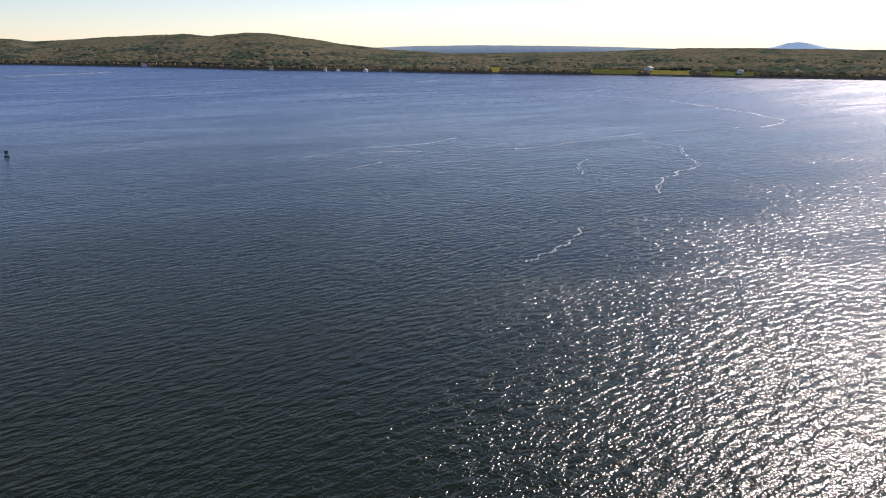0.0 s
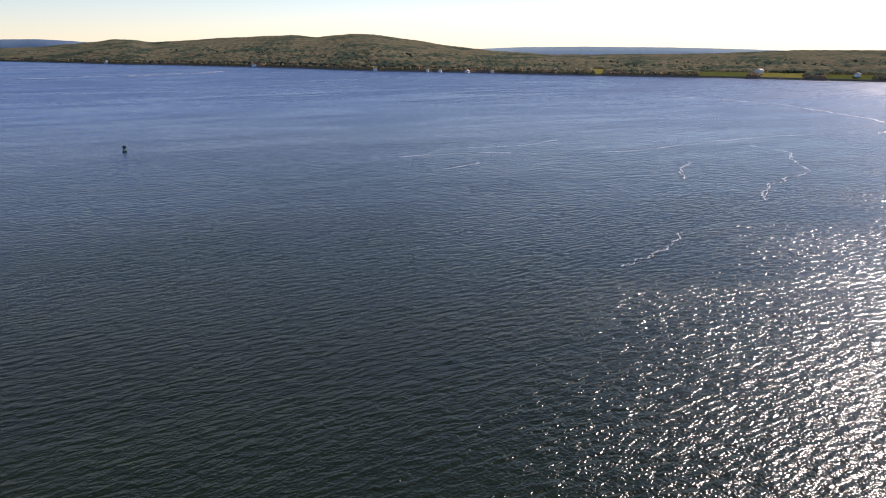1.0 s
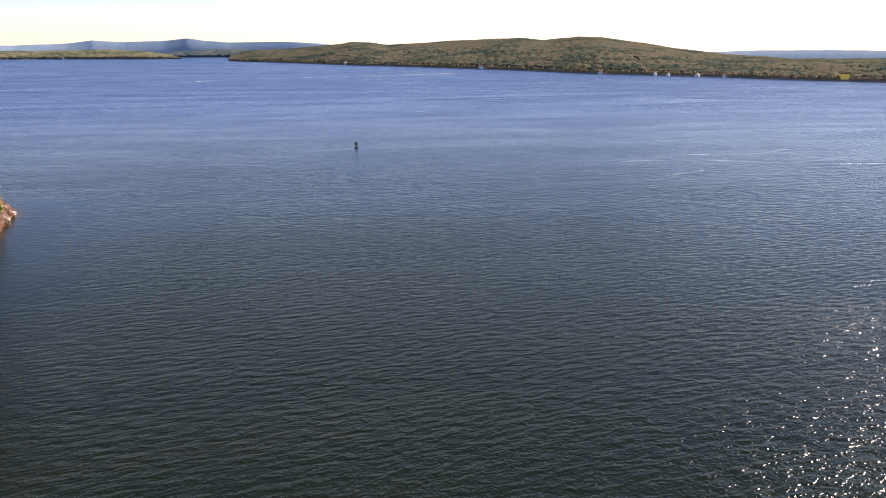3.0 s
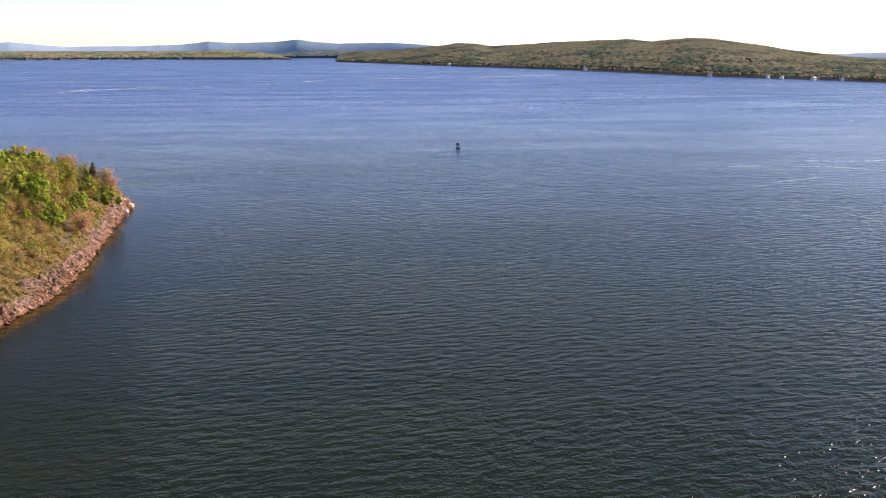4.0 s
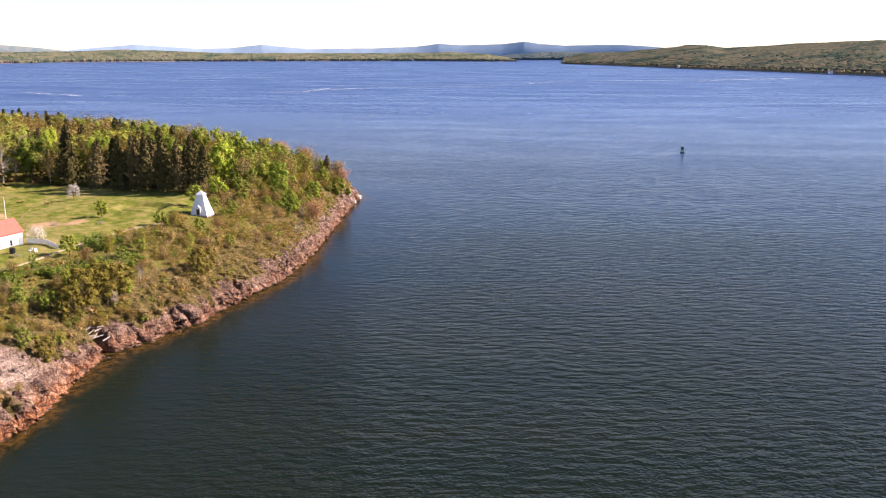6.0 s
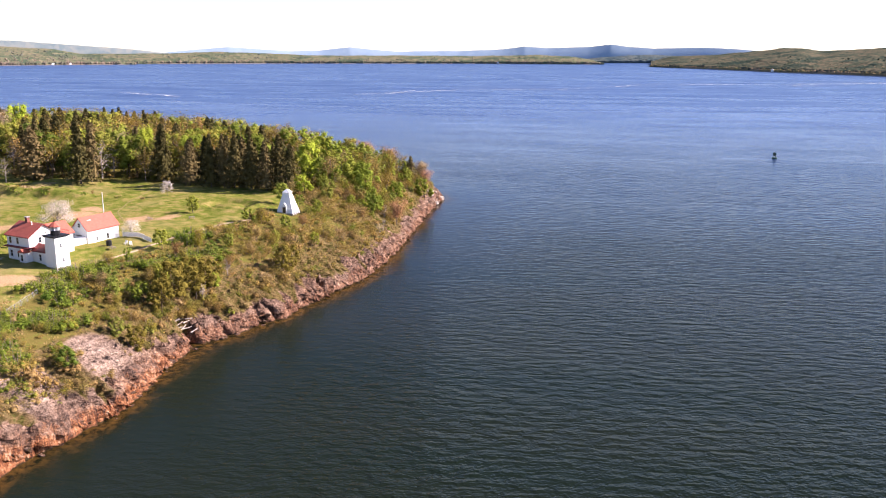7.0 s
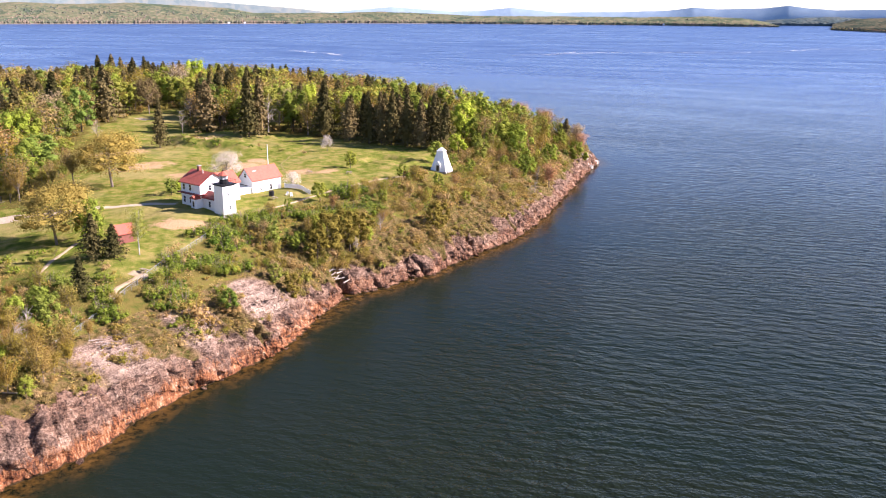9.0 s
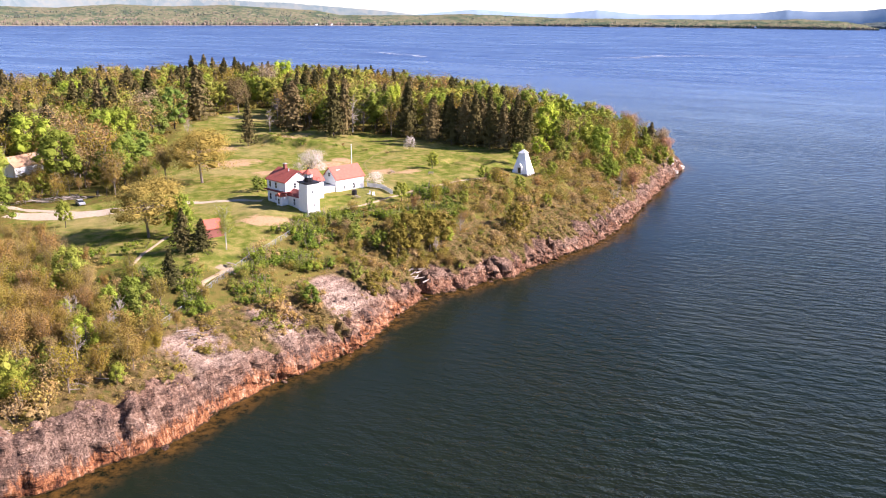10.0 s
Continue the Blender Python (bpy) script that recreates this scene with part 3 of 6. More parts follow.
# hay fields of the eastern shore: azimuth from, to, depth, greenness
FIELDS = [(-3.8, -3.1, 130, 0), (-12.6, -9.6, 60, 1), (-15.8, -13.2, 70, 0), (-19.6, -16.9, 60, 1)]
EAST = [(34.8, 3700, -0.75), (33.6, 3550, -0.45), (31.1, 3300, -0.34), (28.1, 3010, -0.07), (27, 2920, 0.07), (26, 2850, 0.07), (24.9, 2800, -0.11), (23.1, 2700, -0.01),
        (20.9, 2580, 0.13), (18, 2430, 0.27), (16.2, 2350, 0.33), (14.7, 2270, 0.19), (12.5, 2160, 0.4), (11.1, 2105, 0.36), (8.9, 2060, 0.07), (6.4, 2010, -0.31),
        (3, 1940, -0.7), (-0.6, 1860, -0.93), (-7.9, 1780, -0.87), (-11.5, 1760, -0.77), (-14.9, 1730, -0.63), (-18.3, 1700, -0.59), (-21.5, 1695, -0.65),
        (-26.6, 1690, -0.71), (-40, 1600, -0.6), (-60, 1500, -0.6)]
NORTH = [(80, 4500, -0.3), (65.6, 4550, -0.26), (62.5, 4550, -0.16), (59.4, 4550, -0.26), (56.1, 4500, -0.4), (51, 4450, -0.4), (45.7, 4400, -0.43), (42, 4300, -0.36),
         (39.8, 4250, -0.46), (38.4, 4250, -0.68), (37.7, 4250, -0.95)]
NARROWS = [(39.6, 4700, -0.75), (39.1, 4700, -0.62), (37.3, 4700, -0.46), (36.2, 4700, -0.39), (35.1, 4700, -0.35), (33.6, 4700, -0.38), (32.5, 4700, -0.5)]
WEST = [(125, 3600, 0.1), (100, 4100, 0.15), (90.2, 4300, 0.15), (87.2, 4300, 0.1), (84.1, 4350, 0.3), (80.8, 4350, 0.21), (77.5, 4350, 0.3), (74, 4350, 0.12), (71.9, 4380, 0.0),
        (70.5, 4400, -0.25), (69.1, 4400, -0.42), (67.3, 4400, -0.8)]
far_land("east_shore", EAST, M_FARWOOD, 0.14, 1100, "wooded far shore with low rolling hills", sharp=0.75)
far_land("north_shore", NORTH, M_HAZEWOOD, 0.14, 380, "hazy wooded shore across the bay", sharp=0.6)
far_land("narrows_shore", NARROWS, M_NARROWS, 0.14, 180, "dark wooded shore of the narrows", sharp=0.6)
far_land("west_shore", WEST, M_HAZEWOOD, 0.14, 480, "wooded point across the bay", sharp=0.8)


def ridge(name, table, dist, material, label):
    az = np.arange(min(r[0] for r in table), max(r[0] for r in table), 0.1)
    (el,) = skyline(table, az)
    U, A = np.meshgrid(np.linspace(0, 1, 12), az, indexing="ij")
    R = dist + 60 * U
    top = EYE_Z + (dist + 60) * np.tan(np.radians(el))
    x, y = -R * np.sin(np.radians(A)), R * np.cos(np.radians(A))
    Z = -5 + (top[None, :] + 5) * U ** 0.7 + 0.5 * rough(x, y, 130) * U
    ob = sheet(name, np.stack([x, y, Z], -1).reshape(-1, 3), grid_faces(*U.shape), material, smooth=True)
    return tagged(ob, label, "mountains", kind="structure")


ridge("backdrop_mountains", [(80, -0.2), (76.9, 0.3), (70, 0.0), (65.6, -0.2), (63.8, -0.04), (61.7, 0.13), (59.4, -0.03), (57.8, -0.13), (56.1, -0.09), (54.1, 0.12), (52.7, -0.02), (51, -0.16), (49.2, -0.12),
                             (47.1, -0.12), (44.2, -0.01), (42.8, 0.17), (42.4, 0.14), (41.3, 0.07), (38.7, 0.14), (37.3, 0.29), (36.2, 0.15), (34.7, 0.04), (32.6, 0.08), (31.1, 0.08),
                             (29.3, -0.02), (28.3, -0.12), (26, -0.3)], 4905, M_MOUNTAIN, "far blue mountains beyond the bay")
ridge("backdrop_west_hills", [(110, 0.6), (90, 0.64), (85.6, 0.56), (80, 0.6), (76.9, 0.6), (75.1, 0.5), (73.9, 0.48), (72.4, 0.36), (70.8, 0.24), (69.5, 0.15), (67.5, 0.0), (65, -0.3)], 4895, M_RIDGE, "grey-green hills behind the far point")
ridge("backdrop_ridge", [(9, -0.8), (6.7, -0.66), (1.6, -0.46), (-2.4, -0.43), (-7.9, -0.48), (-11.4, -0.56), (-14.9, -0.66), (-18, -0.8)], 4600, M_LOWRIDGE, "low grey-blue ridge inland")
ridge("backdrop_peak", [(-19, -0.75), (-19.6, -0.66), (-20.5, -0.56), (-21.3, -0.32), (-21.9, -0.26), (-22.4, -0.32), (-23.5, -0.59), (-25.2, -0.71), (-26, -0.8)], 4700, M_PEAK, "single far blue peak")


# ---- paths, road, car park ----
def ribbon(name, pts, width, material, label, category, lift=0.12):
    pts = np.array(pts, float)
    seg = np.hypot(*np.diff(pts, axis=0).T)
    at = np.concatenate([[0], np.cumsum(seg)])
    s = np.linspace(0, at[-1], max(8, int(at[-1] / 1.5)))
    x, y = np.interp(s, at, pts[:, 0]), np.interp(s, at, pts[:, 1])
    for _ in range(3):
        x[1:-1], y[1:-1] = (x[:-2] + 2 * x[1:-1] + x[2:]) / 4, (y[:-2] + 2 * y[1:-1] + y[2:]) / 4
    tx, ty = np.gradient(x), np.gradient(y)
    tl = np.hypot(tx, ty)
    w = width / 2 * (1 + 0.15 * rough(x, y, 7))
    rows = []
    for k in (-1, -0.5, 0, 0.5, 1):
        X, Y = x - ty / tl * w * k, y + tx / tl * w * k
        rows.append(np.stack([X, Y, land(X, Y) + (lift if abs(k) < 1 else -0.1)], -1))
    ob = sheet(name, np.stack(rows).reshape(-1, 3), grid_faces(5, len(s))[:, ::-1], material, smooth=True)
    return tagged(ob, label, category, kind="structure")


ribbon("road", [(-290, -18), (-266, -3), (-254, 9), (-247, 24), (-244, 39), (-239, 50), (-234, 57)], 3.2, M_PATH, "pale gravel drive to the house", "road")
ribbon("car_park", [(-262, -8), (-252, 5), (-249, 20)], 9.0, M_PATH, "pale gravel parking area", "car park", 0.1)
ribbon("path_bell", [(-219, 76), (-226, 92), (-236, 112), (-241, 130), (-245, 144)], 1.1, M_TRAIL, "narrow gravel path to the bell tower", "path")
ribbon("path_woods", [(-262, 100), (-280, 105), (-296, 116), (-309, 127), (-325, 138)], 0.8, M_FIELD, "worn track across the lawn", "path", 0.05)
ribbon("path_shed", [(-211, 27), (-204.5, 22), (-199.3, 19.3), (-191, 15.6)], 1.3, M_TRAIL, "gravel footpath", "path")
ribbon("path_overlook", [(-182, 35), (-179, 31.5), (-177.3, 29), (-174.9, 27.3), (-172.2, 27.2)], 1.5, M_TRAIL, "gravel path to the overlook", "path")
ribbon("overlook", [(-184, 33.5), (-181.9, 35.3), (-179, 37.5)], 2.6, M_TRAIL, "bare gravel overlook", "path", 0.14)
ribbon("clearing", [(-425, 95), (-436, 92)], 5.0, M_PATH, "pale gravel in the far clearing", "ground", 0.1)


# ---- foam lines on the water ----
def foam(name, pts, width, dash, seed):
    """A wandering streak that swells and breaks, with loose flecks beside it."""
    rng = np.random.default_rng(seed)
    pts = np.array(pts, float)
    at = np.concatenate([[0], np.cumsum(np.hypot(*np.diff(pts, axis=0).T))])
    vs, fs, n = [], [], 0
    for strand in range(2):
        s = np.arange(0, at[-1], dash * 0.22)
        x, y = np.interp(s, at, pts[:, 0]), np.interp(s, at, pts[:, 1])
        kern = np.ones(41) / 41
        x, y = np.convolve(np.pad(x, 20, "edge"), kern, "valid"), np.convolve(np.pad(y, 20, "edge"), kern, "valid")
        tx, ty = np.gradient(x), np.gradient(y)
        tl = np.hypot(tx, ty) + 1e-9
        off = width * (1.1 * rough(s, s * 0 + 40 * seed + 9 * strand, dash * 9) + 0.4 * rough(s, s * 0 + 7 * strand, dash * 2))
        body = 0.55 + 0.6 * rough(s + 50 * strand, s * 0 + 13 * seed, dash * 11) + 0.45 * rough(s, s * 0 + 5 * seed + strand, dash * 1.3) - 0.35 * strand
        w = width * (0.5 if width > 2.5 else 0.3) * np.clip(body, 0, 1.2) * rng.uniform(0.5, 1.3, len(s))
        for side in (-1, 1):
            vs.append(np.stack([x - ty / tl * (off + side * w / 2), y + tx / tl * (off + side * w / 2), 0 * x + 0.05], -1))
        i = np.arange(len(s) - 1)[(w[1:] > 0.01) | (w[:-1] > 0.01)]
        fs.append(np.stack([i, i + 1, i + 1 + len(s), i + len(s)], -1) + n)
        n += 2 * len(s)
    ob = sheet(name, np.concatenate(vs), np.concatenate(fs)[:, ::-1], M_FOAM)
    return tagged(ob, "thin white foam line drifting on the water", "foam", "foam lines", "stuff")


FOAM_LINES = [
    ([(-1102, 817), (-1156, 955), (-1137, 1108), (-1060, 1175), (-1011, 1278), (-1072, 1468), (-1009, 1563), (-902, 1739), (-794, 1879), (-756, 2053)], 17.0, 22),
    ([(33, 574), (64, 583), (91, 611), (123, 646), (161, 673), (215, 706), (250, 714)], 2.2, 5),
    ([(142, 627), (162, 593), (153, 543), (150, 498), (135, 479), (114, 447), (102, 402)], 1.8, 3),
    ([(90, 531), (80, 507), (76, 463)], 1.4, 2.5),
    ([(-93, 535), (-60, 556), (-31, 567), (2, 560)], 1.6, 4),
    ([(150, 1179), (224, 1095), (265, 1033), (287, 929), (304, 856), (308, 767), (256, 705)], 4.0, 10),
    ([(-1465, 590), (-1317, 580), (-1254, 596)], 12.0, 16),
    ([(-1137, 809), (-1128, 880), (-1196, 1017)], 9.0, 14),
    ([(-59, 487), (-41, 504), (-36, 521)], 1.3, 3),
    ([(-55, 585), (-9, 607), (13, 649)], 1.4, 4),
    ([(26, 276), (36, 288), (46, 304), (55, 333)], 1.2, 1.6),
    ([(-834, 1654), (-818, 1862), (-714, 2084)], 16.0, 22),
    ([(-1159, 517), (-1123, 533)], 8.0, 10)]
for i, (pts, w, dash) in enumerate(FOAM_LINES):
    foam("foam", pts, w, dash, i + 1)


def beach(name, table, lo, hi, width, label):
    az = np.arange(lo, hi, 0.12)
    r0, _ = skyline(table, az)
    w = width * (0.6 + 0.5 * rough(az * 40, az * 13, 30))
    rows = [np.stack([-(r0 + o * w) * np.sin(np.radians(az)), (r0 + o * w) * np.cos(np.radians(az)), 0 * az + z], -1) for o, z in ((-1.0, -0.4), (-0.4, 0.8), (0.5, 3.5))]
    ob = sheet(name, np.concatenate(rows), grid_faces(3, len(az)), M_BEACH, smooth=True)
    return tagged(ob, label, "beach", kind="structure")


M_BEACH = plain("pale_shingle", (0.26, 0.22, 0.17), 0.95, wear=0.15, scale=0.02)
beach("beach_west", WEST, 68.0, 92.0, 14, "pale shingle beach of the far point")
beach("beach_east", EAST, -30.0, 33.0, 5, "thin shingle beach under the far woods")
beach("beach_north", NORTH, 38.5, 66.0, 7, "thin shingle beach of the northern shore")


# ---- hay fields on the eastern shore ----
def hay_field(lo, hi, deep, shape):
    az = np.linspace(lo, hi, 16)
    r0, _ = skyline(EAST, az)
    u = np.linspace(0, 1, 6)
    U, A = np.meshgrid(u, az, indexing="ij")
    R = r0[None, :] + 3 + U * deep
    z = 2.2 + 7 * (R - r0[None, :]) / deep + 0.3 * rough(A * 30, U * 30, 20)
    ob = sheet("hay_field", np.stack([-R * np.sin(np.radians(A)), R * np.cos(np.radians(A)), z], -1).reshape(-1, 3), grid_faces(*U.shape), M_GREENFIELD if shape else M_MEADOW, smooth=True)
    tagged(ob, "sloping hay field on the far shore", "field", kind="structure")


M_GREENFIELD = plain("green_field", (0.085, 0.10, 0.03), 0.95, wear=0.15, scale=0.05, spec=0.0)
M_MEADOW = plain("meadow", (0.17, 0.16, 0.045), 0.95, wear=0.15, scale=0.05, spec=0.0)
for row in FIELDS:
    hay_field(*row)


# ---- light station ----
STATION = pose(-218.9, 65.8, 17.5, 0, 0, 19.4)        # local x to the sea, y along the bank


def window(parent, x, y, z, w, h, face, trim=None, glass=None):
    """A sash window set on a wall: frame, sill, dark panes. face: '-y' or '+x'."""
    def lay(u0, u1, z0, z1, d0, d1):
        return box(x + u0, x + u1, y - d1, y - d0, z + z0, z + z1) if face == "-y" else box(x + d0, x + d1, y + u0, y + u1, z + z0, z + z1)
    f = part("window", join(lay(-w / 2 - 0.1, -w / 2, -0.1, h + 0.12, -0.05, 0.07), lay(w / 2, w / 2 + 0.1, -0.1, h + 0.12, -0.05, 0.07),
                            lay(-w / 2, w / 2, h, h + 0.12, -0.05, 0.07), lay(-w / 2, w / 2, h / 2 - 0.03, h / 2 + 0.03, -0.05, 0.05)), trim or M_WHITE, parent)
    part("window_sill", lay(-w / 2 - 0.15, w / 2 + 0.15, -0.1, 0.0, -0.05, 0.14), trim or M_WHITE, f)
    part("pane", lay(-w / 2, w / 2, 0.0, h / 2 - 0.03, -0.04, 0.025), glass or M_GLASS_DARK, f)
    part("pane", lay(-w / 2, w / 2, h / 2 + 0.03, h, -0.04, 0.025), glass or M_GLASS_DARK, f)


def slab_roof(name, parent, outline, y0, y1, thick, material):
    """A roof of even thickness over an outline of x, z points."""
    low = [(x, z - thick) for x, z in outline[::-1]]
    return part(name, prism(list(outline) + low, y0, y1), material, parent)


def light_tower():
    t = thing("lighthouse", STATION, "square white lighthouse tower with a black lantern and red roof", "lighthouse")
    bm = bmesh.new()
    for z, s in ((-1.2, 2.05), (8.0, 1.85)):
        for x, y in ((-s, -s), (s, -s), (s, s), (-s, s)):
            bm.verts.new((x, y, z))
    bm.verts.ensure_lookup_table()
    v = bm.verts
    for i in range(4):
        bm.faces.new((v[i], v[(i + 1) % 4], v[4 + (i + 1) % 4], v[4 + i]))
    bm.faces.new(v[4:8])
    part("wall", bm, M_WHITE, t)
    part("plinth", box(-2.2, 2.2, -2.2, 2.2, -1.2, 0.25), M_CONCRETE, t)
    part("gallery", join(box(-2.35, 2.35, -2.35, 2.35, 8.0, 8.22), box(-2.1, 2.1, -2.1, 2.1, 7.8, 8.0)), M_BLACK, t, "black iron gallery deck")
    for k in range(4):
        for u in (-2.2, -1.1, 0.0, 1.1):
            p = Matrix.Rotation(k * math.pi / 2, 4, "Z") @ Vector((u, -2.2, 0))
            part("post", tube((p.x, p.y, 8.2), (p.x, p.y, 9.2), 0.035, sides=5), M_BLACK, t)
        a, b = (Matrix.Rotation(k * math.pi / 2, 4, "Z") @ Vector(q) for q in ((-2.2, -2.2, 9.2), (2.2, -2.2, 9.2)))
        part("rail", tube(a, b, 0.035, sides=5), M_BLACK, t)
    room = part("lantern_room", tube((0, 0, 8.2), (0, 0, 9.4), 1.2, sides=8), M_BLACK, t, "black lantern wall")
    part("glazing", tube((0, 0, 9.15), (0, 0, 10.35), 1.02, sides=8), M_LANTERN_GLASS, room)
    for k in range(8):
        a = k * math.pi / 4
        part("mullion", tube((1.06 * math.cos(a), 1.06 * math.sin(a), 9.15), (1.06 * math.cos(a), 1.06 * math.sin(a), 10.4), 0.09, sides=5), M_WHITE, room)
    roof = part("lantern_roof", join(tube((0, 0, 10.35), (0, 0, 10.5), 1.5, sides=8), tube((0, 0, 10.5), (0, 0, 11.5), 1.42, 0.25, 8)), M_RED, t, "red lantern roof")
    part("vent", join(tube((0, 0, 11.4), (0, 0, 11.9), 0.22, sides=8), tube((0, 0, 11.9), (0, 0, 12.5), 0.04, 0.01, 5)), M_BLACK, roof)
    window(t, 1.93, -0.3, 5.2, 0.5, 0.9, "+x")
    window(t, 1.98, 0.1, 1.5, 0.5, 0.9, "+x")
    return t


def keepers_house():
    t = thing("keepers_house", STATION, "white two-storey keeper's house with red shingle roof", "house")
    x0, x1, y0, y1, e, r = -16.2, -7.6, -2.2, 6.2, 7.5, 10.0
    ym = (y0 + y1) / 2
    # body with gable ends towards the sea and the land
    bm = prism([(y0, -0.6), (y1, -0.6), (y1, e - 0.4), (ym, r - 0.3), (y0, e - 0.4)], -x1, -x0)
    part("wall", turned(bm, Matrix.Rotation(math.pi / 2, 4, "Z")), M_WHITE, t)
    # foundation course; its dark blue paints in the shadow along the wall's foot
    part("foundation", box(x0 - 0.05, x1 + 0.05, y0 - 0.06, y1 + 0.06, -0.6, 0.35), plain("base_shadow_foundation", (0.10, 0.11, 0.22), 0.8), t, "dark painted foundation")
    roof = turned(prism([(y0 - 0.5, e - 0.35), (ym, r), (y1 + 0.5, e - 0.35), (y1 + 0.5, e - 0.6), (ym, r - 0.25), (y0 - 0.5, e - 0.6)], -x1 - 0.4, -x0 + 0.4), Matrix.Rotation(math.pi / 2, 4, "Z"))
    rf = part("roof", roof, M_RED, t, "faded red shingle roof")
    part("verge", turned(prism([(y0 - 0.55, e - 0.42), (ym, r + 0.06), (y1 + 0.55, e - 0.42), (y1 + 0.55, e - 0.66), (ym, r - 0.3), (y0 - 0.55, e - 0.66)], -x1 - 0.5, -x1 - 0.38), Matrix.Rotation(math.pi / 2, 4, "Z")), M_DARKRED, rf)
    ch = part("chimney", box(-13.6, -12.8, ym - 0.4, ym + 0.4, 8.8, 11.1), M_BRICK, rf)
    part("chimney_cap", box(-13.7, -12.7, ym - 0.5, ym + 0.5, 11.1, 11.3), M_CONCRETE, rf)
    part("vent_pipe", tube((-10.5, ym - 0.8, 9.2), (-10.5, ym - 0.8, 10.4), 0.12), M_WHITE, rf)
    part("porch_roof", prism([(x0 - 0.3, 4.2), (x1 + 0.4, 4.2), (x1 + 0.4, 4.45), (x0 - 0.3, 4.45)], y0 - 1.0, y0 + 0.02), M_DARKRED, t, "dark red pent roof")
    part("porch_roof", box(x1 - 0.02, x1 + 1.0, y0 - 1.0, y1, 4.25, 4.5), M_DARKRED, t, "dark red pent roof")
    for x in (-14.8, -12.0):
        window(t, x, y0, 5.0, 0.9, 1.6, "-y")
        window(t, x, y0, 1.5, 0.95, 1.7, "-y")
    window(t, x1, 1.0, 5.2, 0.8, 1.4, "+x")
    window(t, x1, 4.0, 5.2, 0.8, 1.4, "+x")
    # entry vestibule
    v = part("vestibule", box(-9.6, -7.4, -3.9, -2.2, -0.6, 3.4), M_WHITE, t)
    part("vestibule_roof", prism([(-9.9, 3.4), (-8.5, 4.3), (-7.1, 3.4)], -4.2, -2.2), M_RED, v)
    window(t, -8.5, -3.9, 1.3, 0.8, 1.5, "-y")
    part("door", box(-10.9, -10.0, y0 - 0.06, y0, 0.9, 3.0), M_GLASS_DARK, t, "dark front door")
    # link to the tower
    k = part("link", box(-7.6, -1.8, -1.5, 2.4, -0.8, 3.8), M_WHITE, t)
    part("link_roof", turned(prism([(-1.9, 3.7), (0.45, 5.2), (2.8, 3.7), (2.8, 3.5), (0.45, 5.0), (-1.9, 3.5)], 1.9, 7.9), Matrix.Rotation(math.pi / 2, 4, "Z")), M_DARKRED, k, "dark red link roof")
    window(t, -4.6, -1.5, 1.3, 0.85, 1.6, "-y")
    part("bulkhead", box(-6.6, -5.6, -2.3, -1.5, -0.6, 0.6), M_CONCRETE, t)
    # rear wing
    w = part("rear_wing", prism([(-15.0, -0.5), (-8.4, -0.5), (-8.4, 6.2), (-11.7, 8.6), (-15.0, 6.2)], 6.2, 11.5), M_WHITE, t)
    slab_roof("rear_wing_roof", w, [(-15.4, 5.95), (-11.7, 8.85), (-8.0, 5.95)], 5.9, 11.9, 0.25, M_RED)
    return t


def station_barn():
    t = thing("barn", STATION, "white barn with faded red gable roof behind the house", "barn")
    x0, x1, y0, y1, e, r = -18.8, -12.6, 19.4, 30.2, 4.6, 7.7
    xm = (x0 + x1) / 2
    part("wall", prism([(x0, -0.8), (x1, -0.8), (x1, e), (xm, r - 0.1), (x0, e)], y0, y1), M_WHITE, t)
    rf = slab_roof("roof", t, [(x0 - 0.35, e - 0.3), (xm, r + 0.08), (x1 + 0.35, e - 0.3)], y0 - 0.3, y1 + 0.3, 0.22, M_RED)
    part("skylight", box(-15.2, -14.6, 21.3, 22.5, 6.62, 6.8), M_WHITE, rf, "pale patch on the roof")
    window(t, xm, y0, 5.0, 0.9, 1.1, "-y")
    part("barn_door", join(box(-14.0, -12.9, y0 - 0.07, y0, 0.0, 2.5)), M_GLASS_DARK, t, "dark side door")
    part("cart_door", box(-17.9, -15.1, y0 - 0.09, y0, 0.0, 2.6), M_WHITE, t)
    part("door_trim", box(-18.1, -14.9, y0 - 0.14, y0, 2.6, 2.8), M_BLACK, t)
    window(t, x1, 22.5, 1.2, 0.6, 0.9, "+x")
    window(t, x1, 26.2, 0.9, 0.7, 1.6, "+x")
    part("hoist", tube((x1 + 0.12, 26.2, 2.6), (x1 + 0.12, 26.6, 1.2), 0.06), M_BLACK, t)
    return t


light_tower()
keepers_house()
station_barn()


def white_fence():
    f = thing("board_fence", STATION, "white board fence beside the barn", "fence")
    a, b = Vector((-12.4, 31.4)), Vector((0.0, 30.6))
    n = 22
    for i in range(n + 1):
        p = a.lerp(b, i / n)
        w = STATION @ Vector((p.x, p.y, 0))
        z = gz(w.x, w.y) - 17.5
        if i % 4 == 0:
            part("post", box(p.x - 0.08, p.x + 0.08, p.y - 0.08, p.y + 0.08, z - 0.4, z + 1.5), M_WHITE, f)
        if i < n:
            q = a.lerp(b, (i + 0.94) / n)
            part("board", box(p.x, q.x, p.y - 0.13, p.y - 0.09, z + 0.1, z + 1.35), M_WHITE, f)
    # low wall between house and barn
    g = thing("link_wall", STATION, "low white passage between house and barn", "wall")
    part("wall", box(-15.0, -13.0, 11.5, 19.4, -0.6, 2.3), M_WHITE, g)
    part("roof", box(-15.2, -12.8, 11.5, 19.4, 2.3, 2.45), M_WHITE, g)


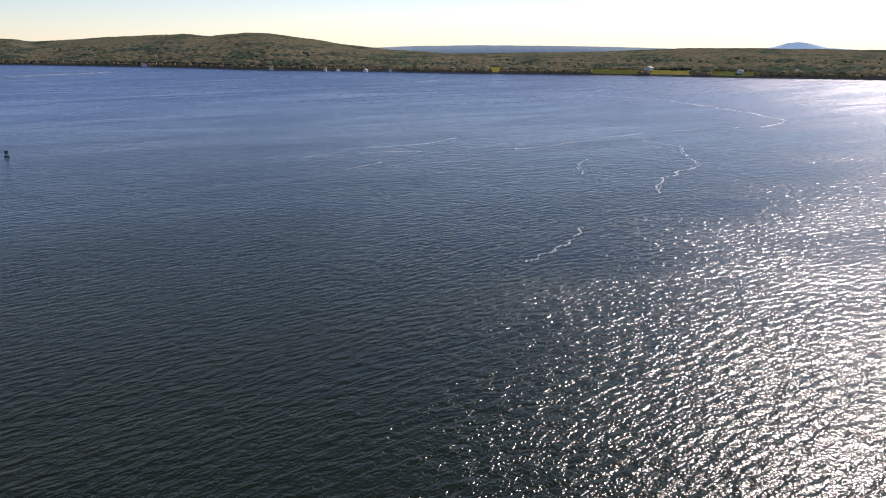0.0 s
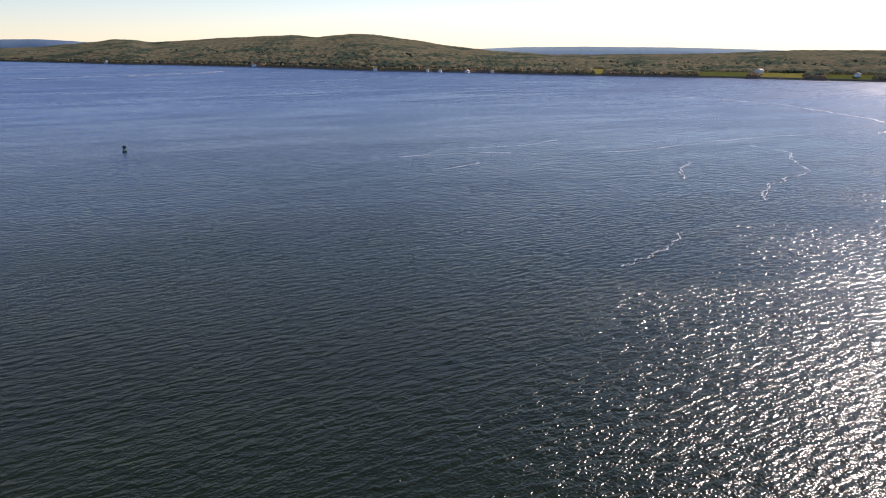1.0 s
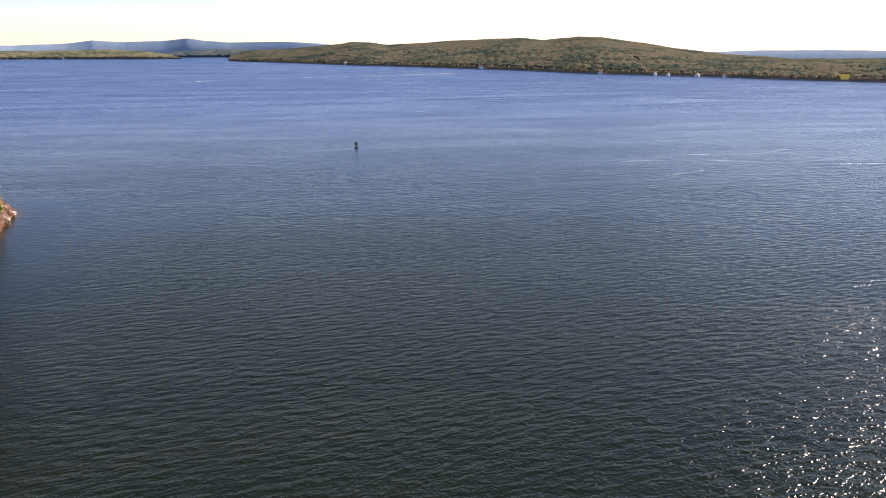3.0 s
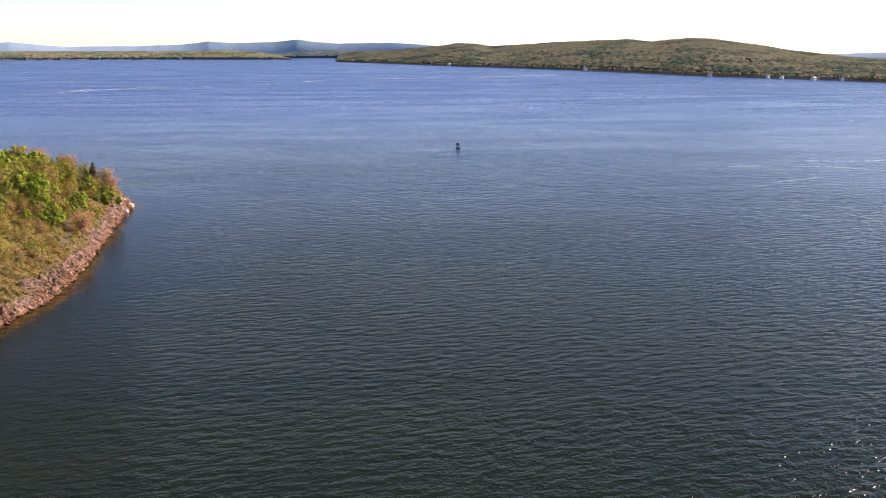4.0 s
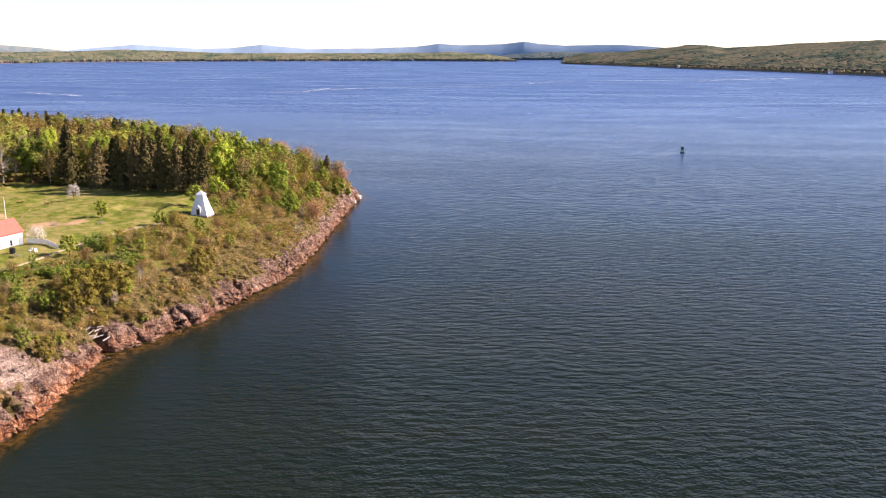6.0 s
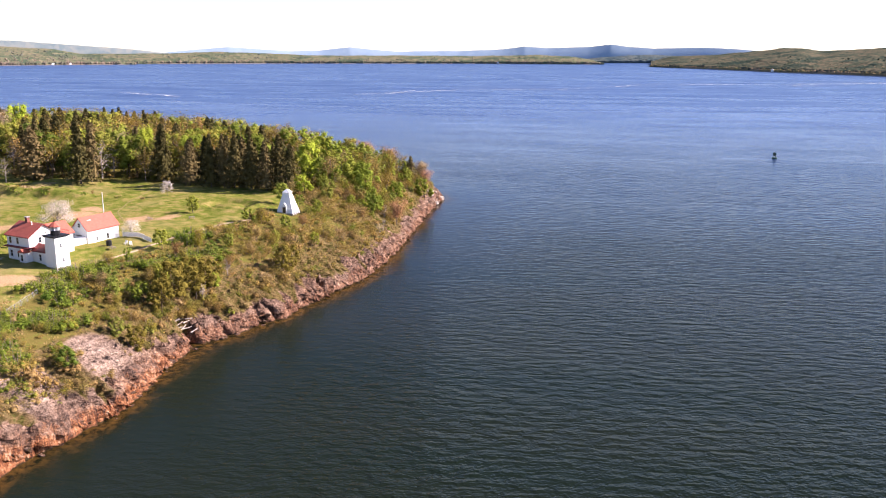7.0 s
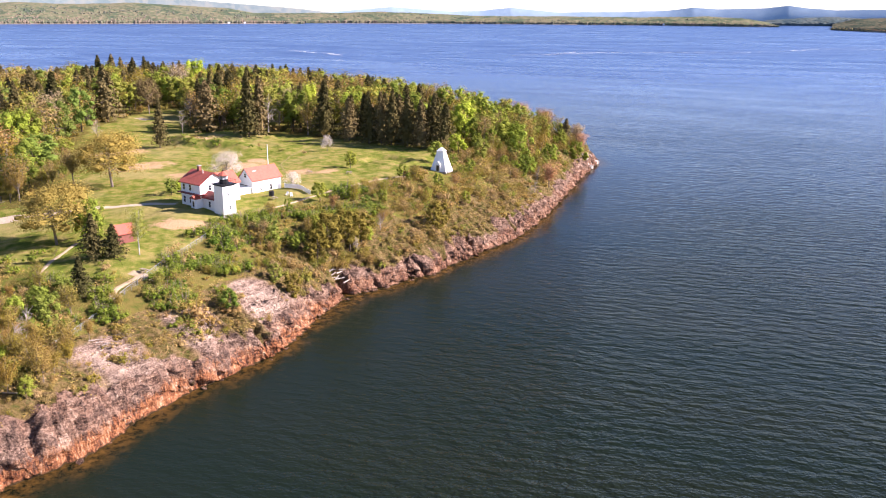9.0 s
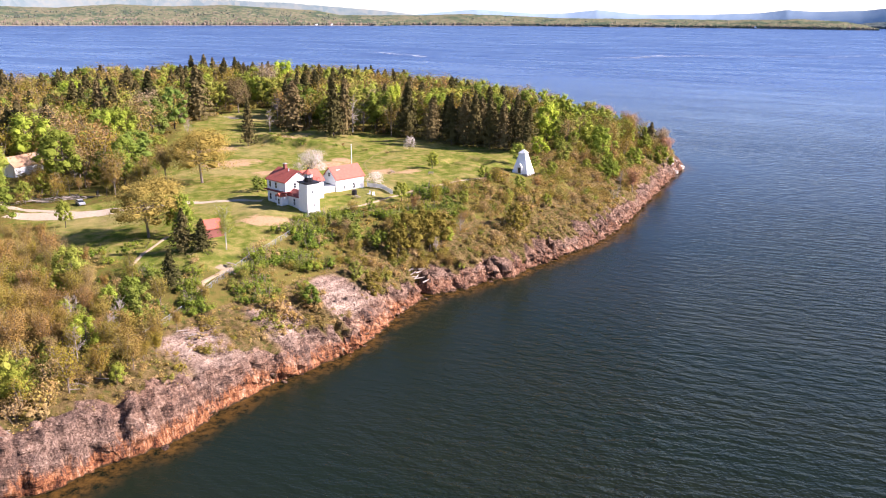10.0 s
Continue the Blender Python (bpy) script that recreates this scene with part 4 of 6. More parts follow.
white_fence()

FLAG = (-248.0, 88.9)
pole = thing("flagpole", pose(*FLAG, gz(*FLAG)), "tall white flagpole without a flag", "flagpole")
part("shaft", tube((0, 0, -0.3), (0, 0, 11.9), 0.17, 0.09, 10), M_WHITE, pole)
part("ball", tube((0, 0, 11.9), (0, 0, 12.1), 0.14, 0.06, 8), M_WHITE, pole)
part("base", box(-0.4, 0.4, -0.4, 0.4, -0.3, 0.25), M_CONCRETE, pole)


def bell_tower():
    m = pose(-247.8, 151.0, gz(-247.8, 151.0) - 0.1, 0, 0, 35) @ Matrix.Diagonal((0.95, 0.95, 0.95, 1))
    t = thing("bell_tower", m, "white shingled pyramid bell tower on the lawn's edge", "bell tower")
    bm = bmesh.new()
    rings = [(-0.5, 3.2), (0.0, 3.1), (7.0, 1.15)]
    for z, s in rings:
        for x, y in ((-s, -s), (s, -s), (s, s), (-s, s)):
            bm.verts.new((x, y, z))
    bm.verts.ensure_lookup_table()
    for k in range(2):
        for i in range(4):
            bm.faces.new([bm.verts[k * 4 + i], bm.verts[k * 4 + (i + 1) % 4], bm.verts[k * 4 + 4 + (i + 1) % 4], bm.verts[k * 4 + 4 + i]])
    bm.faces.new(bm.verts[8:12])
    part("wall", bm, M_WHITE, t)
    part("cornice", box(-1.45, 1.45, -1.45, 1.45, 7.0, 7.2), M_WHITE, t)
    cap = bmesh.new()
    bmesh.ops.create_cone(cap, cap_ends=True, segments=4, radius1=1.95, radius2=0.3, depth=1.1, matrix=Matrix.Translation((0, 0, 7.75)) @ Matrix.Rotation(math.pi / 4, 4, "Z"))
    part("roof", cap, M_WHITE, t, "white hipped cap")
    # gabled door porch on the lawn side
    part("porch", prism([(-0.9, -0.4), (0.9, -0.4), (0.9, 2.6), (0, 3.7), (-0.9, 2.6)], -3.3, -1.2), M_WHITE, t)
    part("porch_door", box(-0.55, 0.55, -3.37, -3.3, 0.2, 2.3), M_GLASS_DARK, t, "dark arched window")
    for k in range(3):
        part("buttress", prism([(2.6, -0.4), (3.9, -0.4), (2.2, 2.8)], -1.9 + 1.6 * k, -1.6 + 1.6 * k), M_WHITE, t)
    part("sill", box(-3.25, 3.25, -3.25, 3.25, -0.6, 0.05), M_GREYWOOD, t)
    return t


bell_tower()


def shed():
    x, y = -204.5, 36.5
    t = thing("shed", pose(x, y, gz(x, y), 0, 0, 15) @ Matrix.Diagonal((1.2, 1.2, 1.15, 1)), "small brick oil house with worn red roof", "shed")
    part("wall", prism([(-1.6, -0.6), (1.6, -0.6), (1.6, 2.2), (0, 3.5), (-1.6, 2.2)], -1.9, 1.9), M_BRICK, t)
    slab_roof("roof", t, [(-1.9, 2.05), (0, 3.7), (1.9, 2.05)], -2.2, 2.2, 0.16, M_RED)
    part("door", box(-0.45, 0.45, -1.96, -1.9, 0, 1.95), M_BLACK, t)
    return t


shed()


def caretaker_house():
    x, y = -330.0, -4.0
    t = thing("cottage", pose(x, y, gz(x, y), 0, 0, 40), "white gabled cottage with tan roof among trees", "house")
    part("wall", prism([(-3.6, -0.6), (3.6, -0.6), (3.6, 3.6), (0, 6.4), (-3.6, 3.6)], -5, 7), M_WHITE, t)
    slab_roof("roof", t, [(-4.0, 3.35), (0, 6.6), (4.0, 3.35)], -5.4, 7.4, 0.22, M_TAN)
    return t


caretaker_house()


def car():
    x, y = -264.0, 11.0
    t = thing("car", pose(x, y, gz(x, y) + 0.1, 0, 0, 12), "silver hatchback parked on the gravel", "car")
    body = prism([(-2.1, 0.35), (2.1, 0.35), (2.15, 0.75), (1.2, 0.95), (-1.9, 1.0), (-2.15, 0.8)], -0.85, 0.85)
    part("body", body, M_CAR, t)
    part("cabin", prism([(-1.8, 0.98), (0.95, 0.95), (0.3, 1.42), (-1.4, 1.45)], -0.74, 0.74), M_GLASS_DARK, t, "dark windows")
    part("roof", box(-1.35, 0.25, -0.7, 0.7, 1.42, 1.48), M_CAR, t)
    for wx in (-1.3, 1.35):
        for wy in (-0.8, 0.8):
            w = part("wheel", tube((wx, wy - 0.1, 0.33), (wx, wy + 0.1, 0.33), 0.33, sides=12), M_TYRE, t)
            part("rim", tube((wx, wy - 0.11, 0.33), (wx, wy + 0.11, 0.33), 0.18, sides=8), M_STEEL, w)
    return t


car()


def notice_board():
    x, y = -272.0, 16.5
    t = thing("notice_board", pose(x, y, gz(x, y), 0, 0, -20), "dark framed notice board on two posts", "sign")
    for px in (-0.9, 0.9):
        part("post", box(px - 0.07, px + 0.07, -0.07, 0.07, -0.3, 2.0), M_BLACK, t)
    part("frame", box(-1.1, 1.1, -0.1, 0.1, 0.9, 2.1), M_BLACK, t)
    part("panel", box(-0.85, 0.85, -0.13, -0.1, 1.05, 1.9), M_CONCRETE, t, "pale printed panel")


notice_board()


def picnic_table():
    t = thing("picnic_table", pose(0, 0, 0), "weathered grey timber picnic table on the lawn", "table", "picnic tables")
    for k in range(5):
        part("board", box(-0.9, 0.9, -0.36 + k * 0.15, -0.23 + k * 0.15, 0.72, 0.76), M_WOODGREY, t)
    for s in (-1, 1):
        part("bench", box(-0.9, 0.9, s * 0.75 - 0.13, s * 0.75 + 0.13, 0.42, 0.46), M_WOODGREY, t)
        part("trestle", join(box(s * 0.65 - 0.04, s * 0.65 + 0.04, -0.75, 0.75, 0.36, 0.42), tube((s * 0.65, -0.65, 0), (s * 0.65, -0.2, 0.72), 0.05, sides=4), tube((s * 0.65, 0.65, 0), (s * 0.65, 0.2, 0.72), 0.05, sides=4)), M_WOODGREY, t)
    return t


first = picnic_table()
TABLES = [(-259, 107, 10), (-252, 118, 60), (-183.0, 36.0, 30), (-228, 83, 15)]
for i, (x, y, a) in enumerate(TABLES):
    m = pose(x, y, gz(x, y) + 0.05, 0, 0, a)
    if i:
        copy_thing(first, m)
    else:
        first.matrix_world = m


def yard_things():
    x, y = -231.5, 83.5
    t = thing("storage_tank", pose(x, y, gz(x, y)), "small dark round tank in the yard", "tank")
    part("body", join(tube((0, 0, -0.1), (0, 0, 1.3), 0.75, sides=14), tube((0, 0, 1.3), (0, 0, 1.5), 0.75, 0.4, 14)), M_BLACK, t)
    for x, y, a in ((-230, 87.5, 30), (-229, 88.6, 80)):
        c = thing("garden_chair", pose(x, y, gz(x, y), 0, 0, a), "white slatted garden chair on the lawn", "chair", "garden chairs")
        part("seat", box(-0.35, 0.35, -0.35, 0.35, 0.38, 0.44), M_WHITE, c)
        part("backrest", turned(box(-0.35, 0.35, -0.03, 0.03, 0, 0.75), pose(0, 0.33, 0.4, -18)), M_WHITE, c)
        for sx in (-0.3, 0.3):
            for sy in (-0.3, 0.3):
                part("leg", box(sx - 0.04, sx + 0.04, sy - 0.04, sy + 0.04, -0.1, 0.38), M_WHITE, c)


yard_things()


def cliff_fence():
    line = [(-150.5, 5.5), (-157, 14.3), (-166.2, 23.2), (-176, 32), (-187.5, 42.5), (-198, 53), (-207, 60), (-214.5, 64.5)]
    pts = np.array(line)
    at = np.concatenate([[0], np.cumsum(np.hypot(*np.diff(pts, axis=0).T))])
    f = thing("wire_fence", pose(0, 0, 0), "grey wire safety fence along the bluff", "fence")
    s = np.arange(0, at[-1], 2.6)
    P = [Vector((x, y, gz(x, y))) for x, y in zip(np.interp(s, at, pts[:, 0]), np.interp(s, at, pts[:, 1]))]
    for a in P:
        part("post", tube(a - Vector((0, 0, 0.4)), a + Vector((0, 0, 1.25)), 0.06, sides=6), M_STEEL, f)
    for a, b in zip(P, P[1:]):
        for h in (0.25, 0.5, 0.75, 1.0, 1.2):
            part("wire", tube(a + Vector((0, 0, h)), b + Vector((0, 0, h)), 0.012 if h < 1.2 else 0.04, sides=4), M_CABLE, f)


cliff_fence()


def channel_buoy():
    t = thing("channel_buoy", pose(-275.8, 544.0, 0.0, 3, -2, 20) @ Matrix.Diagonal((1.15, 1.15, 0.8, 1)), "green lighted channel buoy leaning in the current", "buoy")
    part("float", join(tube((0, 0, -0.6), (0, 0, 0.9), 1.45, sides=18), tube((0, 0, 0.9), (0, 0, 1.15), 1.45, 1.1, 18)), M_BUOY, t)
    for k in range(4):
        a = math.pi / 4 + k * math.pi / 2
        part("leg", tube((1.0 * math.cos(a), 1.0 * math.sin(a), 1.0), (0.45 * math.cos(a), 0.45 * math.sin(a), 4.9), 0.09, sides=6), M_BUOY, t)
    for z, w in ((2.3, 0.62), (3.6, 0.5)):
        part("brace", box(-w, w, -w, w, z, z + 0.09), M_BUOY, t)
    part("daymark", join(box(-0.95, 0.95, -0.06, 0.06, 3.2, 4.9), box(-0.06, 0.06, -0.95, 0.95, 3.2, 4.9)), M_BUOY, t)
    part("bell", tube((0, 0, 2.4), (0, 0, 3.2), 0.4, 0.25, 12), M_BLACK, t)
    part("platform", tube((0, 0, 4.9), (0, 0, 5.0), 0.7, sides=12), M_BUOY, t)
    part("lamp", join(tube((0, 0, 5.0), (0, 0, 5.6), 0.2, sides=10), tube((0, 0, 5.6), (0, 0, 5.75), 0.24, 0.1, 10)), M_STEEL, t)


channel_buoy()


# ---- houses along the far shores ----
def far_house(az, dist, z, w, roof_mat):
    x, y = -dist * math.sin(radians(az)), dist * math.cos(radians(az))
    t = thing("far_house", pose(x, y, z, 0, 0, az + random.uniform(-40, 40)), "small pale house on the far shore", "house", "far shore houses")
    part("wall", prism([(-w * 0.35, -5), (w * 0.35, -5), (w * 0.35, 1.2), (0, 3.4), (-w * 0.35, 1.2)], -w / 2, w / 2), M_WHITE, t)
    slab_roof("roof", t, [(-w * 0.42, 0.9), (0, 3.6), (w * 0.42, 0.9)], -w / 2 - 0.4, w / 2 + 0.4, 0.25, roof_mat)


for az, dist, z, w in [(18.7, 2440, 9, 13), (11.0, 2090, 7, 12), (6.8, 1990, 6, 12), (5.0, 1965, 6, 14), (3.4, 1935, 6, 11), (7.6, 2010, 7, 10), (-0.7, 1880, 12, 12), (-13.2, 1790, 16, 22),
                       (-18.7, 1740, 13, 18), (-21.3, 1735, 12, 13), (-22.0, 1750, 14, 11), (1.2, 1915, 9, 12), (27.5, 2960, 9, 13),
                       (52.0, 4470, 8, 14), (44.5, 4360, 10, 14), (43.2, 4340, 9, 13), (72.0, 4390, 8, 26), (71.6, 4400, 12, 22), (71.0, 4405, 9, 26), (70.6, 4410, 7, 22),
                       (73.5, 4375, 10, 16), (76.2, 4375, 9, 14), (79.6, 4370, 9, 15), (82.5, 4365, 8, 14)]:
    far_house(az, dist, z - 2.5, w * 0.85, M_CONCRETE)


# ---- vegetation ----
def leaf_sprays(rng, centres, out, size, stray=0.3):
    """Small pointed leaf sprays at the centres, facing roughly outwards."""
    n = len(centres)
    nrm = out / (np.linalg.norm(out, axis=1, keepdims=True) + 1e-9) + rng.normal(0, stray, (n, 3))
    nrm /= np.linalg.norm(nrm, axis=1, keepdims=True) + 1e-9
    t = np.cross(nrm, rng.normal(0, 1, (n, 3)))
    t /= np.linalg.norm(t, axis=1, keepdims=True) + 1e-9
    b = np.cross(nrm, t)
    s = size * rng.uniform(0.6, 1.4, (n, 1))
    w = s * rng.uniform(0.7, 1.1, (n, 1))
    v = np.stack([centres - t * s - b * w * 0.6, centres + t * s - b * w * 0.5, centres + b * w], 1)
    return v.reshape(-1, 3), np.arange(n * 3).reshape(-1, 3)


def _ico():
    bm = bmesh.new()
    bmesh.ops.create_icosphere(bm, subdivisions=1, radius=1)
    v, f = np.array([q.co[:] for q in bm.verts]), np.array([[c.index for c in q.verts] for q in bm.faces])
    bm.free()
    return v, f


ICO_V, ICO_F = _ico()


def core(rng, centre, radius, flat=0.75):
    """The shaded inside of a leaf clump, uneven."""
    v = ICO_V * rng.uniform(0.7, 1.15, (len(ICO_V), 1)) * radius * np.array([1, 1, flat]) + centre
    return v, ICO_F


def stick(a, b, r0, r1, sides=5):
    a, b = np.array(a, float), np.array(b, float)
    d = (b - a) / (np.linalg.norm(b - a) + 1e-9)
    u = np.cross(d, [0.3, 0.9, 0.2])
    u /= np.linalg.norm(u)
    w = np.cross(d, u)
    ang = np.arange(sides) * 2 * math.pi / sides
    ring = np.cos(ang)[:, None] * u + np.sin(ang)[:, None] * w
    v = np.concatenate([a + ring * r0, b + ring * r1])
    i = np.arange(sides)
    f = np.stack([i, (i + 1) % sides, sides + (i + 1) % sides, sides + i], -1)
    return v, f


def gather(pieces):
    vs, fs, n = [], [], 0
    for v, f in pieces:
        vs.append(v)
        fs.append(f + n)
        n += len(v)
    return np.concatenate(vs), np.concatenate(fs)


def unit_rows(rng, n):
    d = rng.normal(0, 1, (n, 3))
    return d / (np.linalg.norm(d, axis=1, keepdims=True) + 1e-9)


def broadleaf(seed, h=11.0, wide=0.78, blobs=24, leaves=90, size=0.2, base=0.22, limbs=9, fill=0.62, tall=0.85, open_crown=0.0):
    """Trunk with limbs, and a crown of leaf sprays in uneven clumps that thin out at the rim."""
    rng = np.random.default_rng(seed)
    wood, lv, lo, cores = [], [], [], []
    top = np.array([rng.normal(0, 0.3), rng.normal(0, 0.3), h * 0.78])
    wood.append(stick((0, 0, -0.5), top * [1, 1, 0.5], 0.02 * h, 0.013 * h, 7))
    wood.append(stick(top * [1, 1, 0.5], top, 0.013 * h, 0.004 * h, 6))
    R = h * wide / 2
    lean = rng.normal(0, 0.12, 2) * R
    for k in range(blobs):
        a = k * 2.4 + rng.normal(0, 0.5)
        zf = base + (0.93 - base) * ((k + 0.5) / blobs) ** 0.85
        rr = R * math.sqrt(max(0.03, 1 - ((zf - 0.5) / 0.5) ** 2)) * rng.uniform(0.35, 0.92)
        c = np.array([rr * math.cos(a) + lean[0] * zf, rr * math.sin(a) + lean[1] * zf, h * zf])
        br = R * rng.uniform(0.26, 0.5) * (1.1 - 0.35 * zf)
        n = int(leaves * rng.uniform(0.7, 1.3))
        d = unit_rows(rng, n)
        d[:, 2] += 0.25
        reach = rng.uniform(0.45, 1.0, (n, 1)) + 0.35 * rng.random((n, 1)) ** 4
        lv.append(c + d * br * reach * [1, 1, tall])
        hub = (c - [0, 0, h * 0.45]) / (R + 1e-6)
        lo.append(d * 0.7 + hub * 0.4 + [0, 0, 0.25])
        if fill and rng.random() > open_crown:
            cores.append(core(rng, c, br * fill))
        if k < limbs:
            wood.append(stick(top * rng.uniform(0.3, 0.85), c, 0.006 * h, 0.002 * h, 4))
    cores.append(leaf_sprays(rng, np.concatenate(lv), np.concatenate(lo), size))
    return gather(wood), gather(cores)


def budding(seed, h=11.0, wide=0.6, stems=4, twigs=16, leaves=26, size=0.17, trunk=0.25):
    """Thin-crowned tree: rising stems, many fine upright twigs, and small opening leaves along them."""
    rng = np.random.default_rng(seed)
    wood, lv, lo = [], [], []
    R = h * wide / 2
    fork = np.array([0, 0, h * trunk])
    wood.append(stick((0, 0, -0.4), fork, 0.016 * h, 0.012 * h, 6))
    for k in range(stems):
        a = 6.283 * k / stems + rng.normal(0, 0.4)
        r = R * rng.uniform(0.15, 0.75)
        tip = np.array([r * math.cos(a), r * math.sin(a), h * rng.uniform(0.74, 0.96)])
        wood.append(stick(fork, tip, 0.009 * h, 0.002 * h, 5))
        for j in range(twigs):
            f = rng.uniform(0.12, 1.0)
            p = fork * (1 - f) + tip * f
            b = rng.uniform(0, 6.283)
            ln = R * rng.uniform(0.35, 0.8) * (1.15 - 0.5 * f)
            e = p + np.array([ln * math.cos(b) * 0.75, ln * math.sin(b) * 0.75, ln * rng.uniform(0.35, 1.0)])
            e[2] = min(e[2], h * 1.02)
            wood.append(stick(p, e, 0.0026 * h, 0.0012 * h, 3))
            q = rng.uniform(0.15, 1.12, (leaves, 1))
            c = p * (1 - q) + e * q + rng.normal(0, 0.13 * R + 0.05, (leaves, 3))
            lv.append(c)
            lo.append((c - [0, 0, h * 0.5]) / R * 0.8 + unit_rows(rng, leaves) * 0.5 + [0, 0, 0.3])
    return gather(wood), leaf_sprays(rng, np.concatenate(lv), np.concatenate(lo), size, 0.4)


def conifer(seed, h=14.0, wide=0.44, boughs=110, per=9, size=0.3, start=0.07, thin=0.62):
    """Spruce: drooping boughs at uneven heights on a straight stem, ragged towards the tip."""
    rng = np.random.default_rng(seed)
    wood = [stick((0, 0, -0.5), (0, 0, h * 0.99), 0.015 * h, 0.002 * h, 6)]
    pc, po = [], []
    for k in range(boughs):
        f = ((k + rng.uniform(0, 1)) / boughs) ** 0.85
        z = h * (start + (0.97 - start) * f)
        R = (h * wide / 2 * (1 - f) ** thin + 0.12) * rng.uniform(0.7, 1.12)
        a = k * 2.399 + rng.normal(0, 0.5)
        q = np.linspace(0.25, 1.0, per)[:, None] * np.ones((1, 1))
        c = np.concatenate([q * R * math.cos(a), q * R * math.sin(a), z - 0.22 * R * q + 0.1 * R * q ** 2], 1)
        side = np.array([-math.sin(a), math.cos(a), 0])
        c = c + side * rng.normal(0, 0.2, (per, 1)) * R * (0.35 + 0.65 * q) + rng.normal(0, 0.07, (per, 3))
        pc.append(c)
        po.append(np.tile([0.75 * math.cos(a), 0.75 * math.sin(a), 0.5], (per, 1)))
        if k % 5 == 0:
            wood.append(stick((0, 0, z), c[-1], 0.05, 0.015, 3))
    cone_v, cone_f = stick((0, 0, h * (start + 0.02)), (0, 0, h * 0.93), h * wide * 0.17, 0.05, 7)
    cone_v = cone_v + rng.normal(0, 0.12, cone_v.shape)
    cone = (cone_v, np.concatenate([cone_f[:, [0, 1, 2]], cone_f[:, [0, 2, 3]]]))
    return gather(wood), gather([cone, leaf_sprays(rng, np.concatenate(pc), np.concatenate(po), size * (h / 14), 0.45)])


def shrub(seed, h=2.2, wide=1.7, blobs=10, leaves=80, size=0.095, twigs=14):
    """Tangled bush: a sheaf of fine stems with small leaves, fuller near the top."""
    rng = np.random.default_rng(seed)
    wood, lv, lo, cores = [], [], [], []
    for k in range(blobs):
        a, r = rng.uniform(0, 6.283), h * wide / 2 * math.sqrt(rng.uniform(0, 0.85))
        c = np.array([r * math.cos(a), r * math.sin(a), h * rng.uniform(0.3, 0.68) * (1.1 - 0.25 * r / h)])
        d = unit_rows(rng, leaves)
        lv.append(c + d * h * 0.3 * rng.uniform(0.3, 1.45, (leaves, 1)))
        lo.append(d * 0.65 + [0, 0, 0.6])
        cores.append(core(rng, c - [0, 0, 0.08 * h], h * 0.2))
    for k in range(twigs):
        a, r = rng.uniform(0, 6.283), h * wide / 2 * rng.uniform(0.1, 0.9)
        wood.append(stick((r * 0.4 * math.cos(a), r * 0.4 * math.sin(a), -0.2), (r * math.cos(a), r * math.sin(a), h * rng.uniform(0.7, 1.15)), 0.03, 0.012, 3))
    p = np.concatenate(lv)
    p[:, 2] = np.maximum(p[:, 2], 0.05)
    cores.append(leaf_sprays(rng, p, np.concatenate(lo), size))
    return gather(wood), gather(cores)


KINDS = {
    "leafy_tree": ([broadleaf(s, wide=w, base=b, blobs=28, leaves=92, size=0.17) for s, w, b in ((1, 0.78, 0.18), (2, 0.9, 0.24), (3, 0.66, 0.14), (4, 0.82, 0.28))], M_BARK, M_GREEN, 11.0, "broadleaf tree in fresh spring green leaf", "tree"),
    "budding_tree": ([budding(s, wide=w, stems=5, twigs=17, leaves=30, size=0.15) for s, w in ((11, 0.72), (12, 0.84), (13, 0.62), (14, 0.78))], M_TWIG, M_BUD, 11.0, "tree with reddish-brown opening buds", "tree"),
    "spruce": ([conifer(s, wide=w, thin=k, boughs=150, per=11, size=0.31) for s, w, k in ((21, 0.70, 0.92), (22, 0.80, 0.85), (23, 0.62, 1.0))], M_BARK, M_SPRUCE, 14.0, "tall dark green spruce tree", "tree"),
    "oak": ([broadleaf(s, h=14.0, wide=1.0, blobs=72, leaves=190, size=0.14, base=0.30, limbs=44, fill=0.4, tall=0.75, open_crown=0.5) for s in (51, 52)], M_TWIG, M_OAK, 14.0, "broad oak with golden-bronze young leaves", "tree"),
    "apple_tree": ([broadleaf(s, h=8.0, wide=1.05, blobs=34, leaves=110, size=0.1, base=0.3, limbs=30, fill=0.0) for s in (61, 62)], M_BARK, M_BLOSSOM, 8.0, "old apple tree in white blossom", "tree"),
    "shrub": ([shrub(31), shrub(32)] + [budding(s, h=2.2, wide=1.6, stems=7, twigs=11, leaves=13, size=0.085, trunk=0.04) for s in (33, 34, 35)], M_TWIG, M_SHRUB, 2.2, "low tangled shrub on the bank", "shrub"),
    "green_shrub": ([shrub(s, wide=2.0) for s in (35, 36)], M_TWIG, M_LUSH, 2.2, "low lush green bush in rough grass", "shrub"),
}
